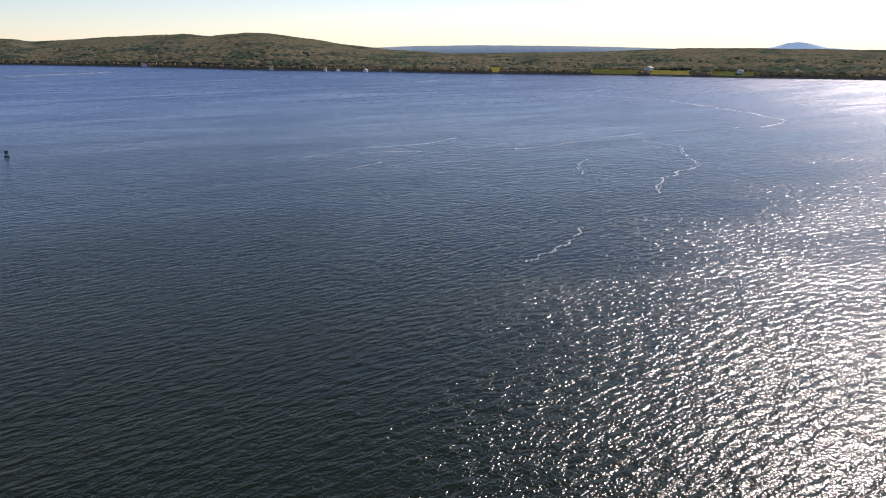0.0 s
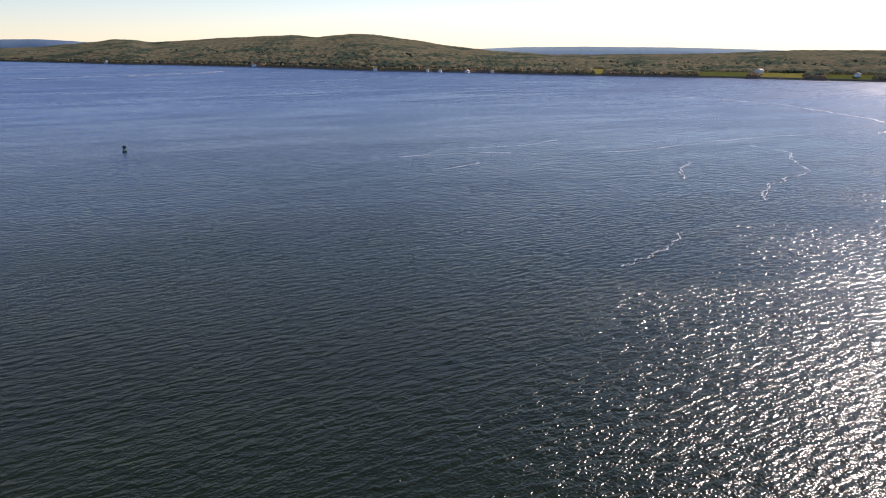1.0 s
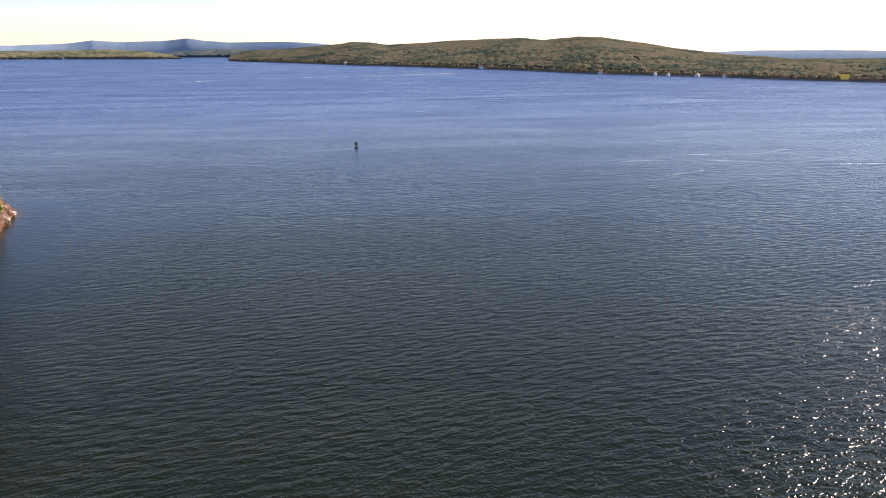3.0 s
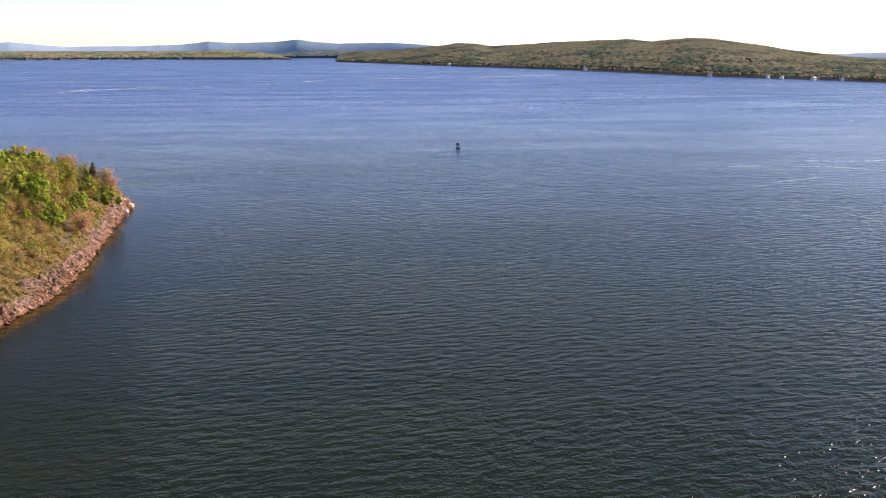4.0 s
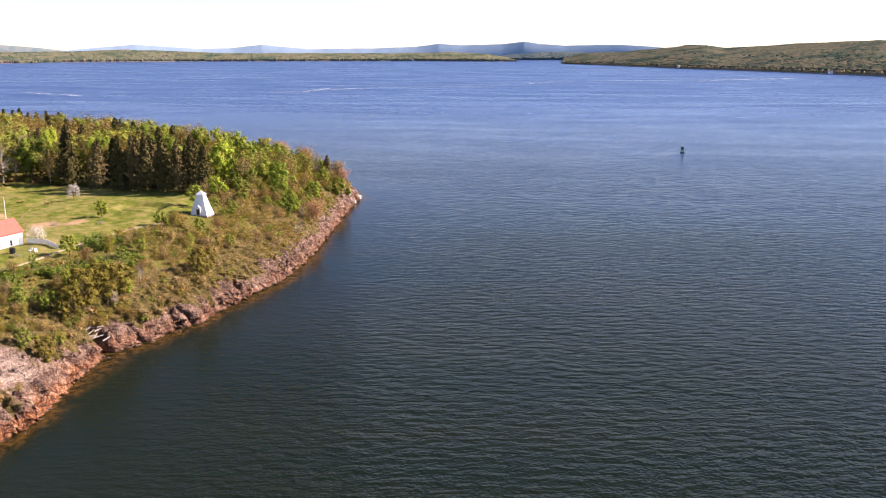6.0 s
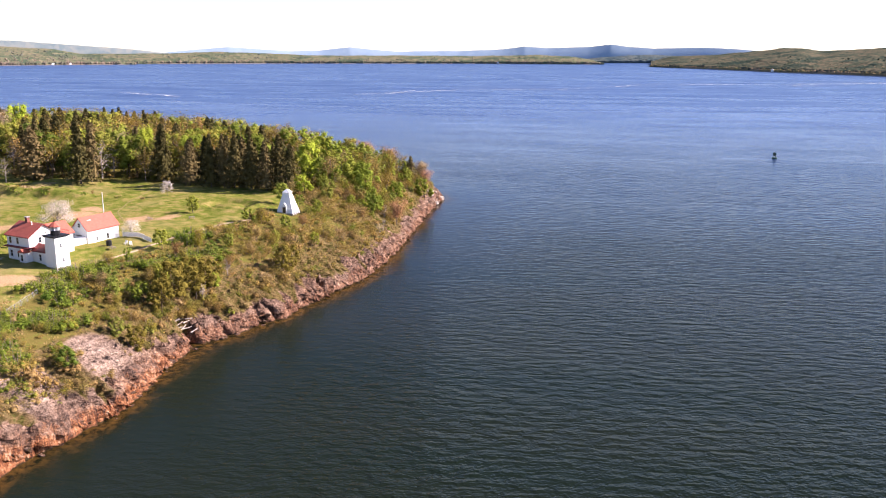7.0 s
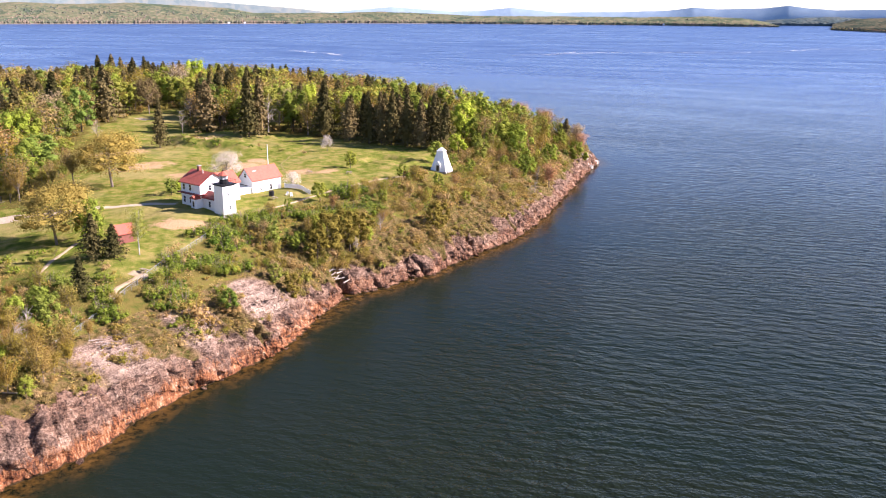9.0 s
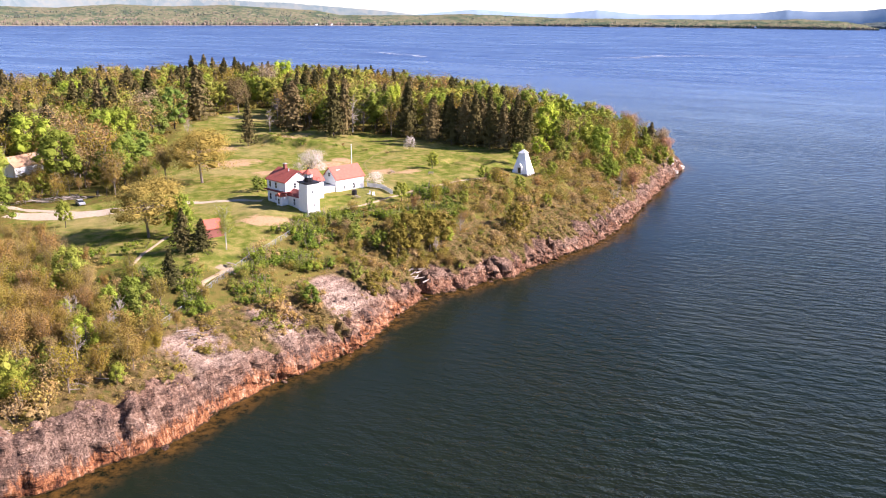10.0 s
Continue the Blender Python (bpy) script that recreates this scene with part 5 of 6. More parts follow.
LOW = {  # lighter forms for the depth of the wood
    "leafy_tree": [broadleaf(s, wide=0.86, blobs=17, leaves=58, size=0.22, limbs=2, base=0.25) for s in (1, 2, 3, 4)],
    "budding_tree": [budding(s, wide=0.86, stems=4, twigs=10, leaves=16, size=0.22) for s in (11, 12, 13, 14)],
    "spruce": [conifer(s, wide=0.72, boughs=80, per=7, size=0.4, thin=0.92) for s in (21, 22, 23)],
    "green_shrub": [shrub(s, wide=2.0, blobs=8, leaves=28, size=0.13, twigs=3) for s in (35, 36)],
    "shrub": [shrub(s, blobs=8, leaves=28, size=0.13, twigs=3) for s in (31, 32)] + [budding(s, h=2.2, wide=1.6, stems=6, twigs=6, leaves=8, size=0.12, trunk=0.04) for s in (33, 34, 35)],
}
DATA = {}
for kind, (variants, wood_mat, leaf_mat, h, label, cat) in KINDS.items():
    DATA[kind] = []
    for (wv, wf), (cv, cf) in variants:
        a, b = sheet("trunk", wv, wf, wood_mat), sheet("crown", cv, cf, leaf_mat)
        DATA[kind].append((a.data, b.data))
        bpy.data.objects.remove(a)
        bpy.data.objects.remove(b)


def plant(kind, x, y, h, seed, label="", leaf_data=None, wood_data=None, wide=1.0):
    rng = random.Random(seed)
    variants = DATA[kind]
    w, c = variants[rng.randrange(len(variants))]
    s = h / KINDS[kind][3]
    t = new(kind)
    t.matrix_world = pose(x, y, gz(x, y), rng.uniform(-3, 3), rng.uniform(-3, 3), rng.uniform(0, 360)) @ Matrix.Diagonal((s * wide, s * wide, s, 1))
    tagged(t, label or KINDS[kind][4], KINDS[kind][5], kind.replace("_", " ") + "s of the headland")
    for name, data in (("stem" if "shrub" in kind else "trunk", wood_data or w), ("foliage" if "shrub" in kind else "crown", leaf_data or c)):
        new(name, data).parent = t
    return t


def scatter():
    """Positions of the wild growth: kind, x, y, height."""
    rng = np.random.default_rng(5)
    out = []

    def spread(step, x0, x1, y0, y1):
        x, y = np.meshgrid(np.arange(x0, x1, step), np.arange(y0, y1, step), indexing="ij")
        x, y = (x + rng.uniform(-0.48, 0.48, x.shape) * step).ravel(), (y + rng.uniform(-0.48, 0.48, y.shape) * step).ravel()
        return x, y

    # tall wood
    x, y = spread(8.6, -590, -130, -36, 285)
    d, l = edge_distance(SHORE, x, y), edge_distance(LAWN, x, y)
    mix, mix2 = rough(x, y, 60), rough(x + 300, y, 38)
    for X, Y, D, L, m, m2 in zip(x, y, d, l, mix, mix2):
        if L > -4 or D < 7:
            continue
        bank = D < 42 and X > -290 and Y > 22 and (Y < 190)       # open sea bank, shrubs only
        near = Y < 22 and X > -200                                 # brushy near corner
        if bank or (near and D < 9):
            continue
        if any(math.hypot(X - a, Y - b) < r for a, b, r in CLEAR) :
            continue
        u = rng.random()
        tip = smooth(Y, 150, 215) * smooth(X, -380, -330)
        if near or (X > -240 and Y < 25):
            kind = "budding_tree" if u < 0.8 + 0.15 * m else ("leafy_tree" if u < 0.95 else "spruce")
            h = rng.uniform(4.5, 10.0)
        elif tip > 0.3:
            kind = "budding_tree" if u < 0.5 else "leafy_tree"
            h = rng.uniform(6.5, 14) * (0.7 + 0.3 * smooth(D, 8, 25))
        else:
            edge = -20 < L and -352 < X < -278 and 128 < Y < 192
            kind = "spruce" if (u < (0.75 if m > 0.32 else 0.07) or (edge and u < 0.45)) else ("leafy_tree" if u < 0.47 + 0.35 * m2 else "budding_tree")
            h = rng.uniform(13, 20) if kind != "spruce" else rng.uniform(16, 24)
        if X > -345 and Y < 34 and kind == "spruce":
            kind, h = "budding_tree", 0.6 * h
        if -328 < X < -258 and abs(Y + 3) < 10:
            kind, h = "budding_tree", rng.uniform(2.5, 5.0)
        h = min(h, canopy_limit(X, Y) * rng.uniform(0.85, 1.0))
        if h > 2.4:
            out.append((kind, X, Y, h))
    # dark spruces along the lawn's far edge
    for k in range(14):
        u, v = rng.random(), rng.uniform(9, 18)
        out.append(("spruce", -286 - 40 * u - 0.45 * v, 169 - 25 * u + 0.9 * v, rng.uniform(14, 20)))
    # grey-brown understorey between the cottage and the oaks, and along the wood's edge
    x, y = spread(4.2, -352, -272, -2, 46)
    for X, Y, L in zip(x, y, edge_distance(LAWN, x, y)):
        if L < -1 and not any(math.hypot(X - a, Y - b) < 0.8 * r for a, b, r in CLEAR[1:]):
            out.append(("budding_tree" if rng.random() < 0.75 else "leafy_tree", X, Y, rng.uniform(2.5, 7.5)))
    x, y = spread(3.4, -470, -268, 40, 190)
    for X, Y, L in zip(x, y, edge_distance(LAWN, x, y)):
        if -11 < L < -2 and rng.random() < 0.6:
            out.append(("shrub", X, Y, rng.uniform(1.2, 3.4)))
    # rough green growth below the footpath
    x, y = spread(3.0, -207, -168, 2, 30)
    for X, Y, L in zip(x, y, edge_distance(LAWN, x, y)):
        below = Y < 25 - 0.57 * (X + 211) if X < -190 else Y < 33 and math.hypot(X + 183, Y - 36) > 5
        if L > -3 and below and rng.random() < 0.7:
            out.append(("green_shrub" if rng.random() < 0.8 else "shrub", X, Y, rng.uniform(0.5, 2.1)))
    # brush on the old earthworks
    for k in range(46):
        u, v = rng.normal(0, 13), rng.normal(0, 4)
        out.append(("green_shrub" if rng.random() < 0.7 else "shrub", -328 - 0.69 * v + 0.72 * u, 95 + 0.72 * v + 0.69 * u, rng.uniform(0.5, 1.6)))
    # close growth on the tip
    x, y = spread(4.6, -332, -258, 186, 268)
    for X, Y, D in zip(x, y, edge_distance(SHORE, x, y)):
        if D > 6.5 and math.hypot(X + 284, Y - 233) > 8:
            out.append(("budding_tree" if rng.random() < 0.6 else "leafy_tree", X, Y, rng.uniform(3.5, 7.5) * (0.6 + 0.4 * smooth(D, 6, 20))))
    # thicket of alders at the near corner
    x, y = spread(3.3, -206, -134, -24, 13)
    d, l = edge_distance(SHORE, x, y), edge_distance(LAWN, x, y)
    for X, Y, D, L in zip(x, y, d, l):
        if D > 7.0 and L < -1.5 and Y < 13 + 0.16 * (X + 134):
            out.append(("budding_tree" if rng.random() < 0.9 else "leafy_tree", X, Y, rng.uniform(3.2, 7.5)))
    # shrubs of the bank and the wood's edge
    x, y = spread(1.95, -320, -120, -24, 275)
    d, l = edge_distance(SHORE, x, y), edge_distance(LAWN, x, y)
    m = rough(x, y, 17)
    for X, Y, D, L, M in zip(x, y, d, l, m):
        if D < 4.0 + 1.6 * smooth(Y, 40, 0) + 1.5 * M or L > -0.5 or D > 46:
            continue
        if rng.random() < 0.10 - 0.2 * M:
            continue
        if any(math.hypot(X - a, Y - b) < r for a, b, r in OPEN):
            continue
        big = rng.random()
        if big < 0.075 and D > 9:
            out.append(("leafy_tree" if big < 0.035 else "budding_tree", X, Y, rng.uniform(3.2, 6.0)))
        lush = -16 < L and Y < 112 and rng.random() < 0.5 + 0.5 * M
        out.append(("green_shrub" if lush else "shrub", X, Y, rng.uniform(0.8, 2.5) * (1 + 0.6 * M)))
    return out


CLEAR = [(-284, 233, 8), (-330, -4, 10), (-318, -5, 8), (-306, -5, 7), (-275, 14, 7), (-268, 2, 7), (-286, 20, 6)]
OPEN = [(-211, 51, 7.5), (-178, 55, 4.5), (-176, 59, 4.5), (-172, 57, 4.5), (-171, 61, 4), (-166, 46, 3.2), (-181, 60.5, 3.5), (-247.8, 151, 6.5), (-242, 147, 5.0), (-238, 143, 4), (-183, 36, 4.5), (-177, 30, 3.0), (-171, 22, 3.5), (-190, 14, 6), (-160, 19, 4.5), (-262, 225, 6), (-170, 30, 4), (-196, 52, 5)]
SPECIAL = [  # trees that stand out by themselves
    ("oak", -214.3, 23.2, 14.5, "broad oak with golden-bronze young leaves", None, 1.3),
    ("oak", -269.0, 47.0, 16.5, "broad oak with golden-bronze young leaves", None, 1.3),
    ("budding_tree", -282.0, 38.0, 12.0, "grey-brown tree with opening buds", None, 1.3),
    ("apple_tree", -260.0, 79.2, 9.0, "old apple tree in white blossom behind the house", None, 1.1),
    ("apple_tree", -298.0, 131.0, 5.8, "small apple tree with white blossom on the lawn", None, 0.7),
    ("leafy_tree", -260.0, 122.4, 5.8, "small round tree alone on the lawn", None, 1.25),
    ("apple_tree", -238.5, 92.5, 4.6, "pale blossoming shrub by the board fence", None, 1.1),
    ("spruce", -334.0, 77.5, 19, "lone spruce at the clearing's edge", None, 0.75),
    ("spruce", -195.0, 28.0, 10.5, "bushy dark spruce by the footpath", None, 1.3),
    ("spruce", -193.0, 32.0, 8.0, "bushy dark spruce by the footpath", None, 1.4),
    ("spruce", -175.5, 22.0, 8.5, "bushy dark spruce by the footpath", None, 1.35),
    ("budding_tree", -192.5, 37.4, 10.5, "pale-stemmed birch with thin new leaves", "birch", 0.8),
    ("leafy_tree", -208.0, 31.0, 11.0, "slender tree in fresh green leaf by the shed", None, 0.75),
    ("leafy_tree", -213.0, 29.0, 10.0, "slender tree in fresh green leaf by the shed", None, 0.7),
    ("leafy_tree", -245.5, 58.5, 4.6, "round dark green bush behind the house", None, 1.2),
    ("leafy_tree", -247.0, 62.5, 4.2, "round dark green bush behind the house", None, 1.2),
    ("leafy_tree", -205.0, 122.5, 10, "tall olive-leaved bush above the ledges", M_OLIVE, 0.75),
    ("leafy_tree", -207.5, 126.5, 8.5, "tall olive-leaved bush above the ledges", M_OLIVE, 0.8),
    ("leafy_tree", -193.0, 80.5, 9.5, "clump of olive-leaved alders on the bank", M_OLIVE, 0.9),
    ("leafy_tree", -196.5, 86.0, 12, "clump of olive-leaved alders on the bank", M_OLIVE, 0.9),
    ("leafy_tree", -198.0, 92.0, 11.5, "clump of olive-leaved alders on the bank", M_OLIVE, 0.9),
    ("leafy_tree", -199.5, 97.0, 9.5, "clump of olive-leaved alders on the bank", M_OLIVE, 0.9),
    ("leafy_tree", -178.0, 68.0, 6, "clump of olive-leaved alders on the bank", M_OLIVE, 1.0),
    ("leafy_tree", -238.0, 5.5, 7.5, "thin green tree beside the car park", None, 0.8),
    ("leafy_tree", -290.0, 20.0, 11.0, "full broadleaf tree in bright green leaf", None, 1.2),
]

WOOD_MARKS = [  # landmark trees of the wood: kind, x, y, height, leaf, width
    ("spruce", -578, 102, 24.3, None, 0.9), ("spruce", -572, 107.5, 25, M_PINE, 0.9), ("spruce", -576, 115, 23, None, 0.9), ("spruce", -565, 120, 23, None, 0.9), ("spruce", -563, 126, 23.6, None, 0.9),
    ("spruce", -542, 128, 21, None, 1.0), ("spruce", -428, 77, 27, M_PINE, 1.1), ("spruce", -403, 51, 26, None, 1.1), ("spruce", -357, -1.6, 23.5, None, 1.1), ("spruce", -388, 23, 25, None, 0.9),
    ("spruce", -380, 28, 24.5, M_PINE, 0.9), ("spruce", -376, 33, 26, None, 0.9), ("spruce", -451, 48, 26, None, 0.9), ("spruce", -370, 106.5, 22.5, M_PINE, 1.25), ("oak", -449, 101, 18, M_PINE, 0.8)]
WOOD_EDGE = [
    ("leafy_tree", -439, 19, 22.5, M_BRIGHT, 0.8), ("leafy_tree", -397, 60, 19, M_COOL, 0.9), ("leafy_tree", -308, 30, 13.5, M_COOL, 1.3), ("budding_tree", -355, 16, 12.4, M_REDBUD, 1.1), ("budding_tree", -376, 8, 17.5, M_TANBUD, 1.0),
    ("budding_tree", -372, 44, 20, M_TANBUD, 0.9), ("budding_tree", -489, 127, 22.5, M_TANBUD, 0.9), ("spruce", -341.5, 115.5, 26, None, 0.9), ("spruce", -344, 120.5, 25, M_PINE, 0.85), ("leafy_tree", -363, 152, 20, M_BRIGHT, 0.65),
    ("budding_tree", -357, 154, 16, M_REDBUD, 0.8), ("budding_tree", -359, 141, 19, M_TANBUD, 0.9), ("leafy_tree", -498, 139, 24.5, M_BRIGHT, 0.8), ("spruce", -316.5, 149, 18.5, M_PINE, 0.9), ("spruce", -305.5, 152.5, 21, None, 0.9)]
WOOD_TIP = [
    ("spruce", -303.6, 157, 21.5, M_PINE, 0.8), ("spruce", -299, 159, 22.5, None, 0.9), ("spruce", -292, 162.5, 22, None, 0.95), ("spruce", -285, 165, 19, M_PINE, 0.8), ("spruce", -284, 170, 21.3, None, 0.95), ("spruce", -278, 170.5, 18.3, None, 0.9),
    ("leafy_tree", -291, 188, 17.5, M_BRIGHT, 0.85), ("budding_tree", -334, 249, 11.5, M_REDBUD, 1.5), ("budding_tree", -319, 251.5, 12.3, M_REDBUD, 1.4), ("leafy_tree", -305, 229, 11.4, M_COOL, 0.9), ("budding_tree", -300, 236, 12.5, None, 1.3)]
WOOD_LOW = [
    ("leafy_tree", -271, 173, 8, M_BRIGHT, 1.0), ("leafy_tree", -258.5, 155.5, 8, None, 1.1), ("leafy_tree", -264, 178, 8.2, None, 1.2), ("budding_tree", -251, 201, 10, M_REDBUD, 1.3), ("leafy_tree", -289.5, 248.5, 11, None, 0.9),
    ("budding_tree", -309, 263, 12, M_TANBUD, 1.2), ("budding_tree", -305, 262, 9, M_REDBUD, 1.3), ("spruce", -309, 256, 11.8, M_PINE, 1.3)]
LANDMARKS = WOOD_MARKS + WOOD_EDGE + WOOD_TIP + WOOD_LOW
# how far below the eye's level the canopy ends against the water beyond: azimuth (left +), degrees
CANOPY = [(45, 8.5), (49.3, 7.3), (51.5, 6.4), (53.7, 5.74), (55.8, 5.3), (59.5, 4.65), (63.2, 4.1), (66.9, 3.6), (70.6, 3.25), (75, 3.15), (90, 3.1), (96, 3.5)]


def canopy_limit(x, y):
    """The tallest that a tree of the wood grows there."""
    dep = np.interp(math.degrees(math.atan2(-x, y)), *zip(*CANOPY))
    return EYE_Z - math.hypot(x, y) * math.tan(radians(dep)) - gz(x, y)


def swap(data, material):
    d = data.copy()
    d.materials[0] = material
    return d


cache = {}
for i, (kind, x, y, h, label, mat, wide) in enumerate(SPECIAL):
    ld = wd = None
    if mat == "birch":
        wd = cache.setdefault("birch", swap(DATA[kind][0][0], M_BIRCH))
        ld = cache.setdefault("birch leaves", swap(DATA[kind][0][1], M_GREEN))
    elif mat is not None:
        ld = cache.setdefault(mat.name, swap(DATA[kind][0][1], mat))
    plant(kind, x, y, h, 900 + i, label, ld, wd, wide)

for i, (kind, x, y, h, mat, wide) in enumerate(LANDMARKS):
    k = i % len(DATA[kind])
    ld = None if mat is None else cache.setdefault(mat.name + kind + str(k), swap(DATA[kind][k][1], mat))
    plant(kind, x, y, h, 700 + i, leaf_data=ld, wide=wide)

MARKS = np.array([(m[1], m[2], m[5]) for m in LANDMARKS])
GROWTH = [g for g in scatter() if "shrub" in g[0] or (np.hypot(MARKS[:, 0] - g[1], MARKS[:, 1] - g[2]) > 5.0 * MARKS[:, 2]).all()]
GROWTH.sort(key=lambda g: math.hypot(g[1] + 205, g[2] - 65) if "shrub" not in g[0] else math.hypot(g[1] + 185, g[2] - 75))
counts, rest = {}, {}
for i, (kind, x, y, h) in enumerate(GROWTH):
    counts[kind] = counts.get(kind, 0) + 1
    if counts[kind] <= 220:
        plant(kind, x, y, h, i)
    else:
        rest.setdefault(kind, []).append((x, y, h))


def woodland(kind, spots, name, label):
    """The rest of the growth, joined."""
    rng = np.random.default_rng(len(spots))
    sets = {"trunk": ([], [], []), "crown": ([], [], [])}
    spots = np.array(spots)
    zs = land(spots[:, 0], spots[:, 1])
    for (x, y, h), z in zip(spots, zs):
        wood, crown = LOW[kind][rng.integers(len(LOW[kind]))]
        a, s, tint = rng.uniform(0, 6.28), h / KINDS[kind][3], (rng.random() * 0.35 + 0.9 * float(rough(np.array(x), np.array(y), 26))) % 1.0 if "shrub" in kind else rng.random()
        ca, sa = math.cos(a) * s, math.sin(a) * s
        for key, (v, f) in (("trunk", wood), ("crown", crown)):
            w = np.stack([v[:, 0] * ca - v[:, 1] * sa + x, v[:, 0] * sa + v[:, 1] * ca + y, v[:, 2] * s + z], -1)
            S = sets[key]
            n = sum(len(q) for q in S[0][-1:]) + (S[2][-1][1] if S[2] else 0)
            S[0].append(w)
            S[1].append(f + n)
            S[2].append((tint, n))
    e = new(name)
    tagged(e, label, "woodland", kind="stuff")
    for key, mat in (("trunk", KINDS[kind][1]), ("crown", KINDS[kind][2])):
        v, f, t = sets[key]
        tint = np.concatenate([np.full(len(q), k[0]) for q, k in zip(v, t)])
        o = sheet(key + "s", np.concatenate(v), np.concatenate(f), mat, e, tint=tint)
        tagged(o, kind="stuff")


for kind, name, label in (("leafy_tree", "leafy_woodland", "dense broadleaf wood in fresh green leaf"), ("budding_tree", "budding_woodland", "wood of reddish budding trees"),
                          ("spruce", "spruce_woodland", "stands of dark spruce in the wood"), ("shrub", "bank_scrub", "tangled scrub covering the bank"), ("green_shrub", "green_scrub", "lush green brush on the upper bank")):
    if rest.get(kind):
        woodland(kind, rest[kind], name, label)


# ---- tree crowns along the far shores ----
def far_trees(name, table, reach, count, seed, size, material, label, span=1100, sharp=0.75):
    rng = np.random.default_rng(seed)
    a = np.array(sorted(table))
    open_az = FIELDS if table is EAST else []
    az = rng.uniform(max(a[0, 0], -32), min(a[-1, 0], 95), count)
    r0, el = skyline(table, az)
    u = rng.uniform(0, 1, count) ** 2.2
    r = r0 + 4 + u * reach
    for lo, hi, deep, _ in open_az:
        r = np.where((az > lo) & (az < hi) & (r < r0 + deep), r0 + deep + 8, r)
    u = (r - r0) / reach
    end = np.minimum(r0 + span, 4890)
    frac = (r - r0) / (end - r0)
    z = 4.0 + (EYE_Z + end * np.tan(np.radians(el)) - 9) * np.clip(frac, 0, 1) ** sharp
    x, y = -r * np.sin(np.radians(az)), r * np.cos(np.radians(az))
    bm = bmesh.new()
    bmesh.ops.create_icosphere(bm, subdivisions=1, radius=1)
    v0 = np.array([v.co[:] for v in bm.verts])
    f0 = np.array([[q.index for q in f.verts] for f in bm.faces])
    bm.free()
    s = size * rng.uniform(0.6, 1.3, (count, 1, 1))
    v = v0[None] * rng.uniform(0.65, 1.25, (count, len(v0), 1)) * s * np.array([1, 1, 1.15])
    v[:, :, 0] += x[:, None]
    v[:, :, 1] += y[:, None]
    v[:, :, 2] += z[:, None]
    f = (f0[None] + (np.arange(count) * len(v0))[:, None, None]).reshape(-1, 3)
    tint = np.repeat(np.clip(0.97 - 1.0 * np.sqrt(np.clip(u, 0, 1)) + 0.32 * rough(x, y, 160) + 0.25 * (rng.random(count) - 0.5), 0, 0.99), len(v0))
    o = sheet(name, v.reshape(-1, 3), f, material, tint=tint)
    tagged(o, label, "woodland", kind="stuff")


far_trees("far_trees", EAST, 520, 9000, 41, 4.2, M_FAR, "far shore trees in early leaf")


# ---- loose rock at the water's edge ----
def boulder_mesh(seed):
    rng = np.random.default_rng(seed)
    bm = bmesh.new()
    bmesh.ops.create_cube(bm, size=1.4)
    bmesh.ops.subdivide_edges(bm, edges=bm.edges[:], cuts=1, use_grid_fill=True)
    for v in bm.verts:
        v.co *= 1.0 / (0.55 + 0.45 * v.co.length)
        v.co += Vector(rng.normal(0, 0.13, 3))
        v.co.z *= 0.75
    me = bpy.data.meshes.new("boulder")
    bm.to_mesh(me)
    bm.free()
    return me


M_PALE = plain("pale_rock", (0.66, 0.59, 0.51), 0.85, wear=0.15, scale=0.8)
ROCKS = [boulder_mesh(s) for s in range(6)]
for me in ROCKS:
    me.materials.append(M_ROCK)
PALE_ROCKS = [me.copy() for me in ROCKS]
for me in PALE_ROCKS:
    me.materials[0] = M_PALE


def boulders():
    rng = np.random.default_rng(77)
    pts = SHORE[4:22]
    at = np.concatenate([[0], np.cumsum(np.hypot(*np.diff(pts, axis=0).T))])
    for k in range(230):
        s = rng.uniform(0, at[-1])
        x, y = np.interp(s, at, pts[:, 0]) + rng.normal(-0.6, 0.9), np.interp(s, at, pts[:, 1]) + rng.normal(-0.3, 0.9)
        r = rng.uniform(0.25, 0.9) * (1.5 if rng.random() < 0.12 else 1)
        ob = new("boulder", ROCKS[rng.integers(6)])
        ob.matrix_world = pose(x, y, max(-0.15, min(gz(x, y), 1.6)) - 0.1, *rng.uniform(-25, 25, 2), rng.uniform(0, 360)) @ Matrix.Diagonal((r, r * rng.uniform(0.7, 1.3), r, 1))
        tagged(ob, "rust-brown boulder at the tide line", "rock", "shore boulders")
    for k in range(70):
        x, y = -300.5 + rng.normal(0, 3.0), 264.0 + rng.normal(0, 4.0)
        r = rng.uniform(0.5, 1.4)
        if not -1.2 < float(edge_distance(SHORE, x, y)) < 4:
            continue
        ob = new("boulder", PALE_ROCKS[rng.integers(6)])
        ob.matrix_world = pose(x, y, max(0.0, gz(x, y)) + 0.9, *rng.uniform(-25, 25, 2), rng.uniform(0, 360)) @ Matrix.Diagonal((r, r, r, 1))
        tagged(ob, "pale bleached boulder at the point's tip", "rock", "pale boulders at the tip")


boulders()


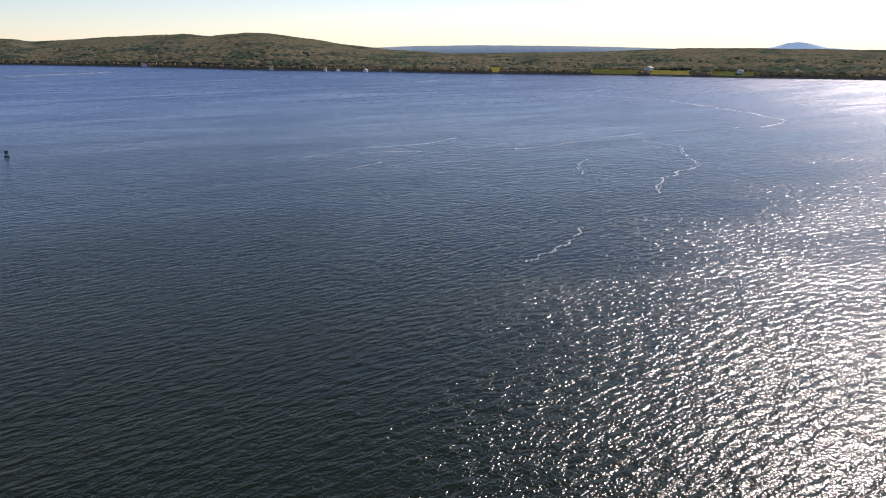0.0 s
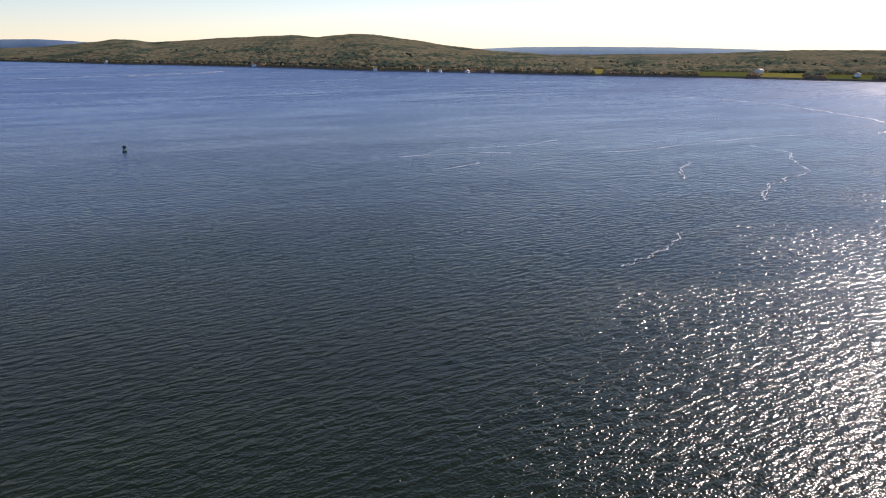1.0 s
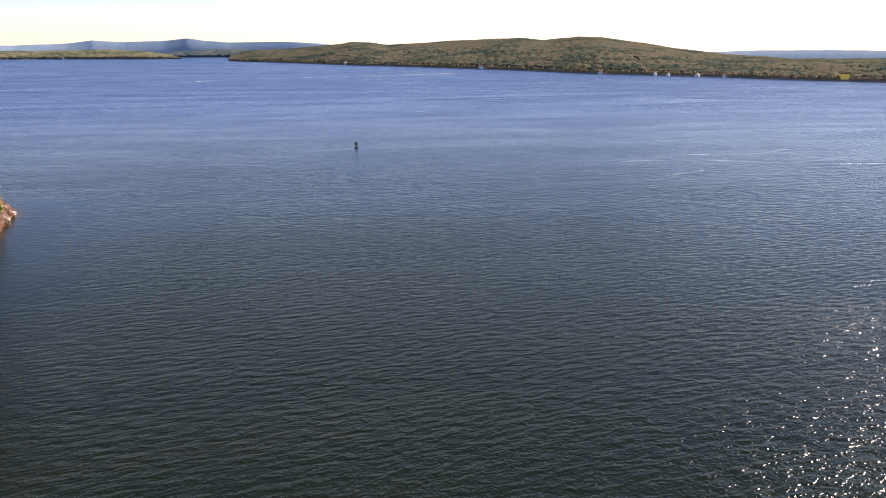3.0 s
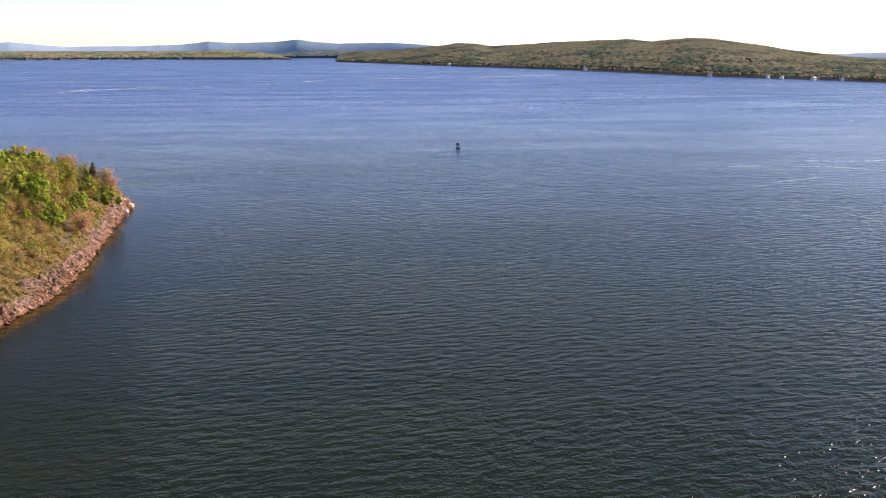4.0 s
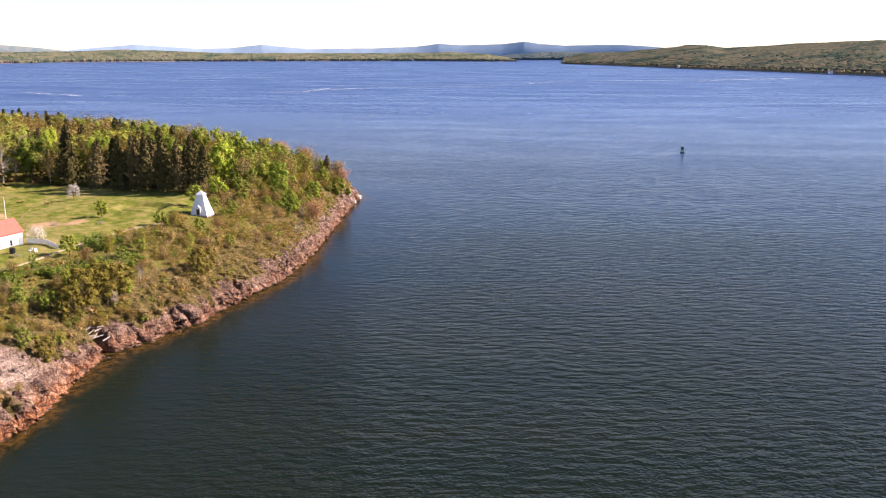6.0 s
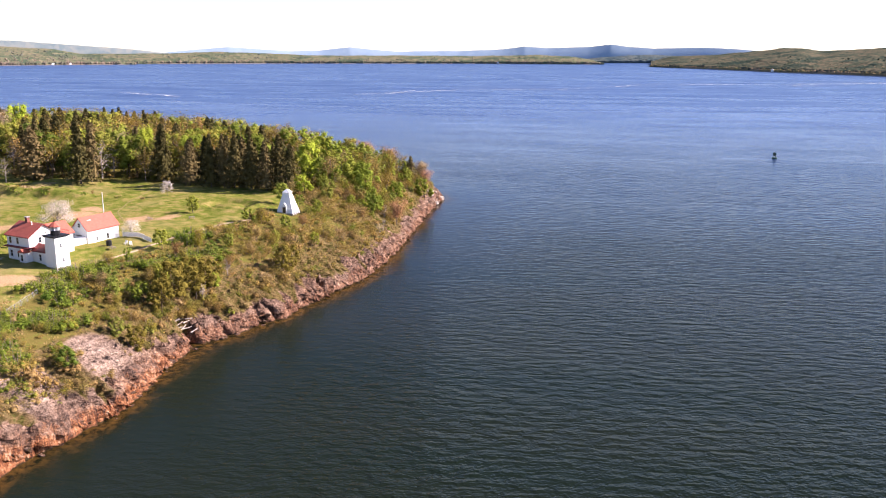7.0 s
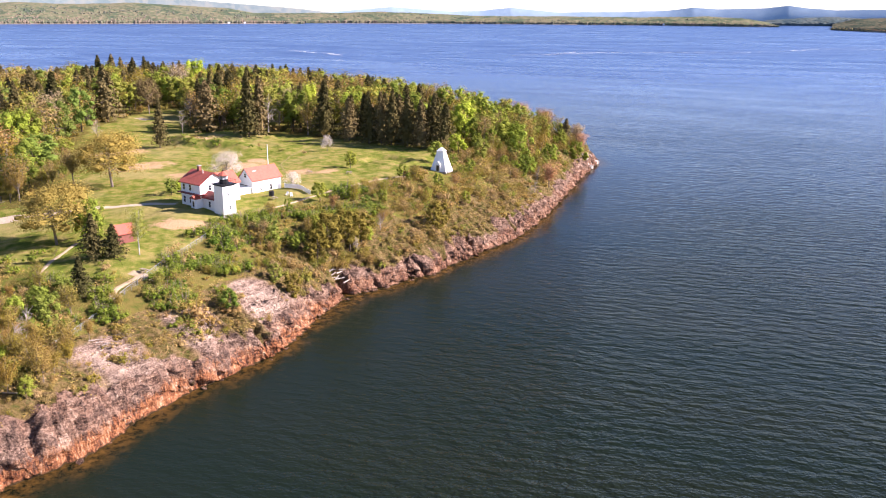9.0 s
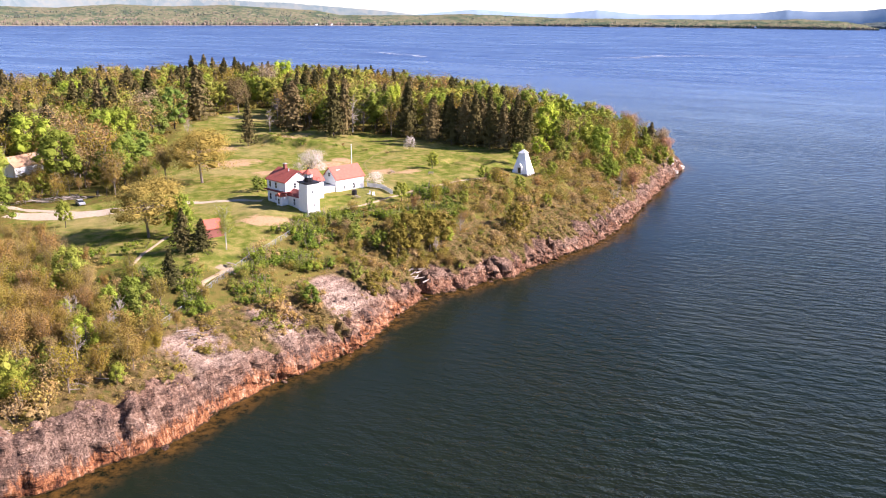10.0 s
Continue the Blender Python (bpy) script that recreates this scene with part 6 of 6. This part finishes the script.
# ---- low growth between the shrubs ----
def ground_cover():
    rng = np.random.default_rng(3)
    n = 16000
    x, y = rng.uniform(-330, -125, n), rng.uniform(-40, 275, n)
    d, l = edge_distance(SHORE, x, y), edge_distance(LAWN, x, y)
    ok = (d > 4.5) & (d < 60) & (l < 1.5)
    for a, b, r in OPEN:
        ok &= np.hypot(x - a, y - b) > r * 0.9
    x, y = x[ok], y[ok]
    z = land(x, y)
    per = 12
    c = np.repeat(np.stack([x, y, z + 0.12], -1), per, 0) + rng.normal(0, 1, (len(x) * per, 3)) * [0.6, 0.6, 0.16]
    v, f = leaf_sprays(rng, c, np.tile([0.2, 0.0, 0.8], (len(c), 1)), 0.2)
    tint = np.repeat(np.repeat((rng.random(len(x)) * 0.4 + 0.3 + 0.3 * rough(x, y, 25)) % 1.0, per), 3)
    tagged(sheet("ground_cover", v, f, M_SHRUB, tint=tint), "grass and low brush on the bank", "undergrowth", kind="stuff")


ground_cover()

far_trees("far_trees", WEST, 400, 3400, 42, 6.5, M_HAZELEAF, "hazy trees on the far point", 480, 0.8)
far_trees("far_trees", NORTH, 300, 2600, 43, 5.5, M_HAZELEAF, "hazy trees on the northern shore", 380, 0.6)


# ---- bare trees, brush and driftwood ----
def bare_tree_mesh(seed):
    rng = np.random.default_rng(seed)
    pieces = [stick((0, 0, -0.4), (0.2, 0.1, 5.5), 0.2, 0.07, 6), stick((0.2, 0.1, 5.5), (0.4, 0.3, 8.5), 0.07, 0.02, 5)]
    for k in range(26):
        z = rng.uniform(1.8, 7.5)
        a, ln = rng.uniform(0, 6.28), rng.uniform(1.2, 3.2) * (1.15 - z / 10)
        tip = np.array([ln * math.cos(a), ln * math.sin(a), z + ln * rng.uniform(0.3, 1.0)])
        pieces.append(stick((0.03 * z, 0.02 * z, z), tip, 0.05, 0.02, 4))
        for j in range(3):
            s0 = rng.uniform(0.4, 0.95)
            p = np.array([0.03 * z, 0.02 * z, z]) * (1 - s0) + tip * s0
            pieces.append(stick(p, p + rng.normal(0, 0.7, 3) + [0, 0, 0.4], 0.03, 0.012, 3))
    pieces = [(v, f) for v, f in pieces]
    vs, polys, n = [], [], 0
    for v, f in pieces:
        vs.append(v)
        polys.append(f + n)
        n += len(v)
    ob = sheet("trunk", np.concatenate(vs), np.concatenate(polys), M_GREYTREE)
    me = ob.data
    bpy.data.objects.remove(ob)
    return me


M_GREYTREE = plain("grey_bark", (0.40, 0.34, 0.29), 0.9, wear=0.15, scale=3)
BARE_TREES = [bare_tree_mesh(s) for s in (1, 2, 3)]
for i, (x, y, h) in enumerate([(-350, 127, 16), (-353, 133, 13), (-362, 60, 9), (-240, 186, 6), (-236, 181, 5), (-252, 196, 6), (-322, 2, 9), (-300, 12, 8), (-286, 6, 7), (-153, 8, 7), (-150, 2, 6.5),
                               (-158, 10, 7), (-146, -6, 6), (-160, 2, 7), (-205, 105, 5), (-196, 93, 6), (-370, 96, 10), (-415, 112, 12), (-282, 208, 6), (-316, 232, 7)]):
    t = new("bare_tree")
    t.matrix_world = pose(x, y, gz(x, y), 0, 0, i * 67) @ Matrix.Diagonal((h / 8.5,) * 3).to_4x4()
    tagged(t, "leafless grey tree with thin twigs", "tree", "bare trees")
    new("trunk", BARE_TREES[i % 3]).parent = t


def log_pile(name, x, y, count, spread, length, label, lift=0.25, seed=1, r=0.11):
    rng = np.random.default_rng(seed)
    t = thing(name, pose(x, y, gz(x, y)), label, "driftwood" if "drift" in name else "brush")
    for k in range(count):
        a = rng.uniform(-0.7, 0.7) + spread[2]
        cx, cy = rng.normal(0, spread[0]), rng.normal(0, spread[1])
        cx, cy = cx * math.cos(spread[2]) - cy * math.sin(spread[2]), cx * math.sin(spread[2]) + cy * math.cos(spread[2])
        z = gz(x + cx, y + cy) - gz(x, y) + rng.uniform(0.05, lift * 2)
        ln = length * rng.uniform(0.4, 1.0)
        d = Vector((math.cos(a), math.sin(a), rng.uniform(-0.12, 0.2))) * ln / 2
        c = Vector((cx, cy, z))
        part("log", tube(c - d, c + d, r * rng.uniform(0.6, 1.3), r * 0.5, 6), M_GREYTREE, t)


log_pile("brush_pile", -275, 3.5, 34, (5.5, 1.3, 1.35), 5.5, "heap of cut grey brush beside the car park", 0.6, 3)
log_pile("driftwood_pile", -144.4, 1.1, 22, (1.6, 1.2, 0.5), 3.2, "tangle of bleached driftwood on the bank", 0.7, 4)
log_pile("driftwood_pile", -157, 24, 14, (1.8, 1.2, 1.2), 3.0, "tangle of bleached driftwood on the bank", 0.5, 5)
log_pile("driftwood_pile", -190.5, 84.0, 12, (1.4, 1.0, 2.0), 4.2, "bleached fallen trunks in the rock cleft", 0.6, 6, 0.16)
log_pile("driftwood_pile", -246, 199.5, 10, (2.0, 1.0, 2.2), 3.5, "bleached logs lying on the shore rocks", 0.4, 7)
log_pile("driftwood_pile", -131, -8, 10, (1.8, 1.0, 1.0), 2.6, "bleached logs lying on the shore rocks", 0.4, 8)
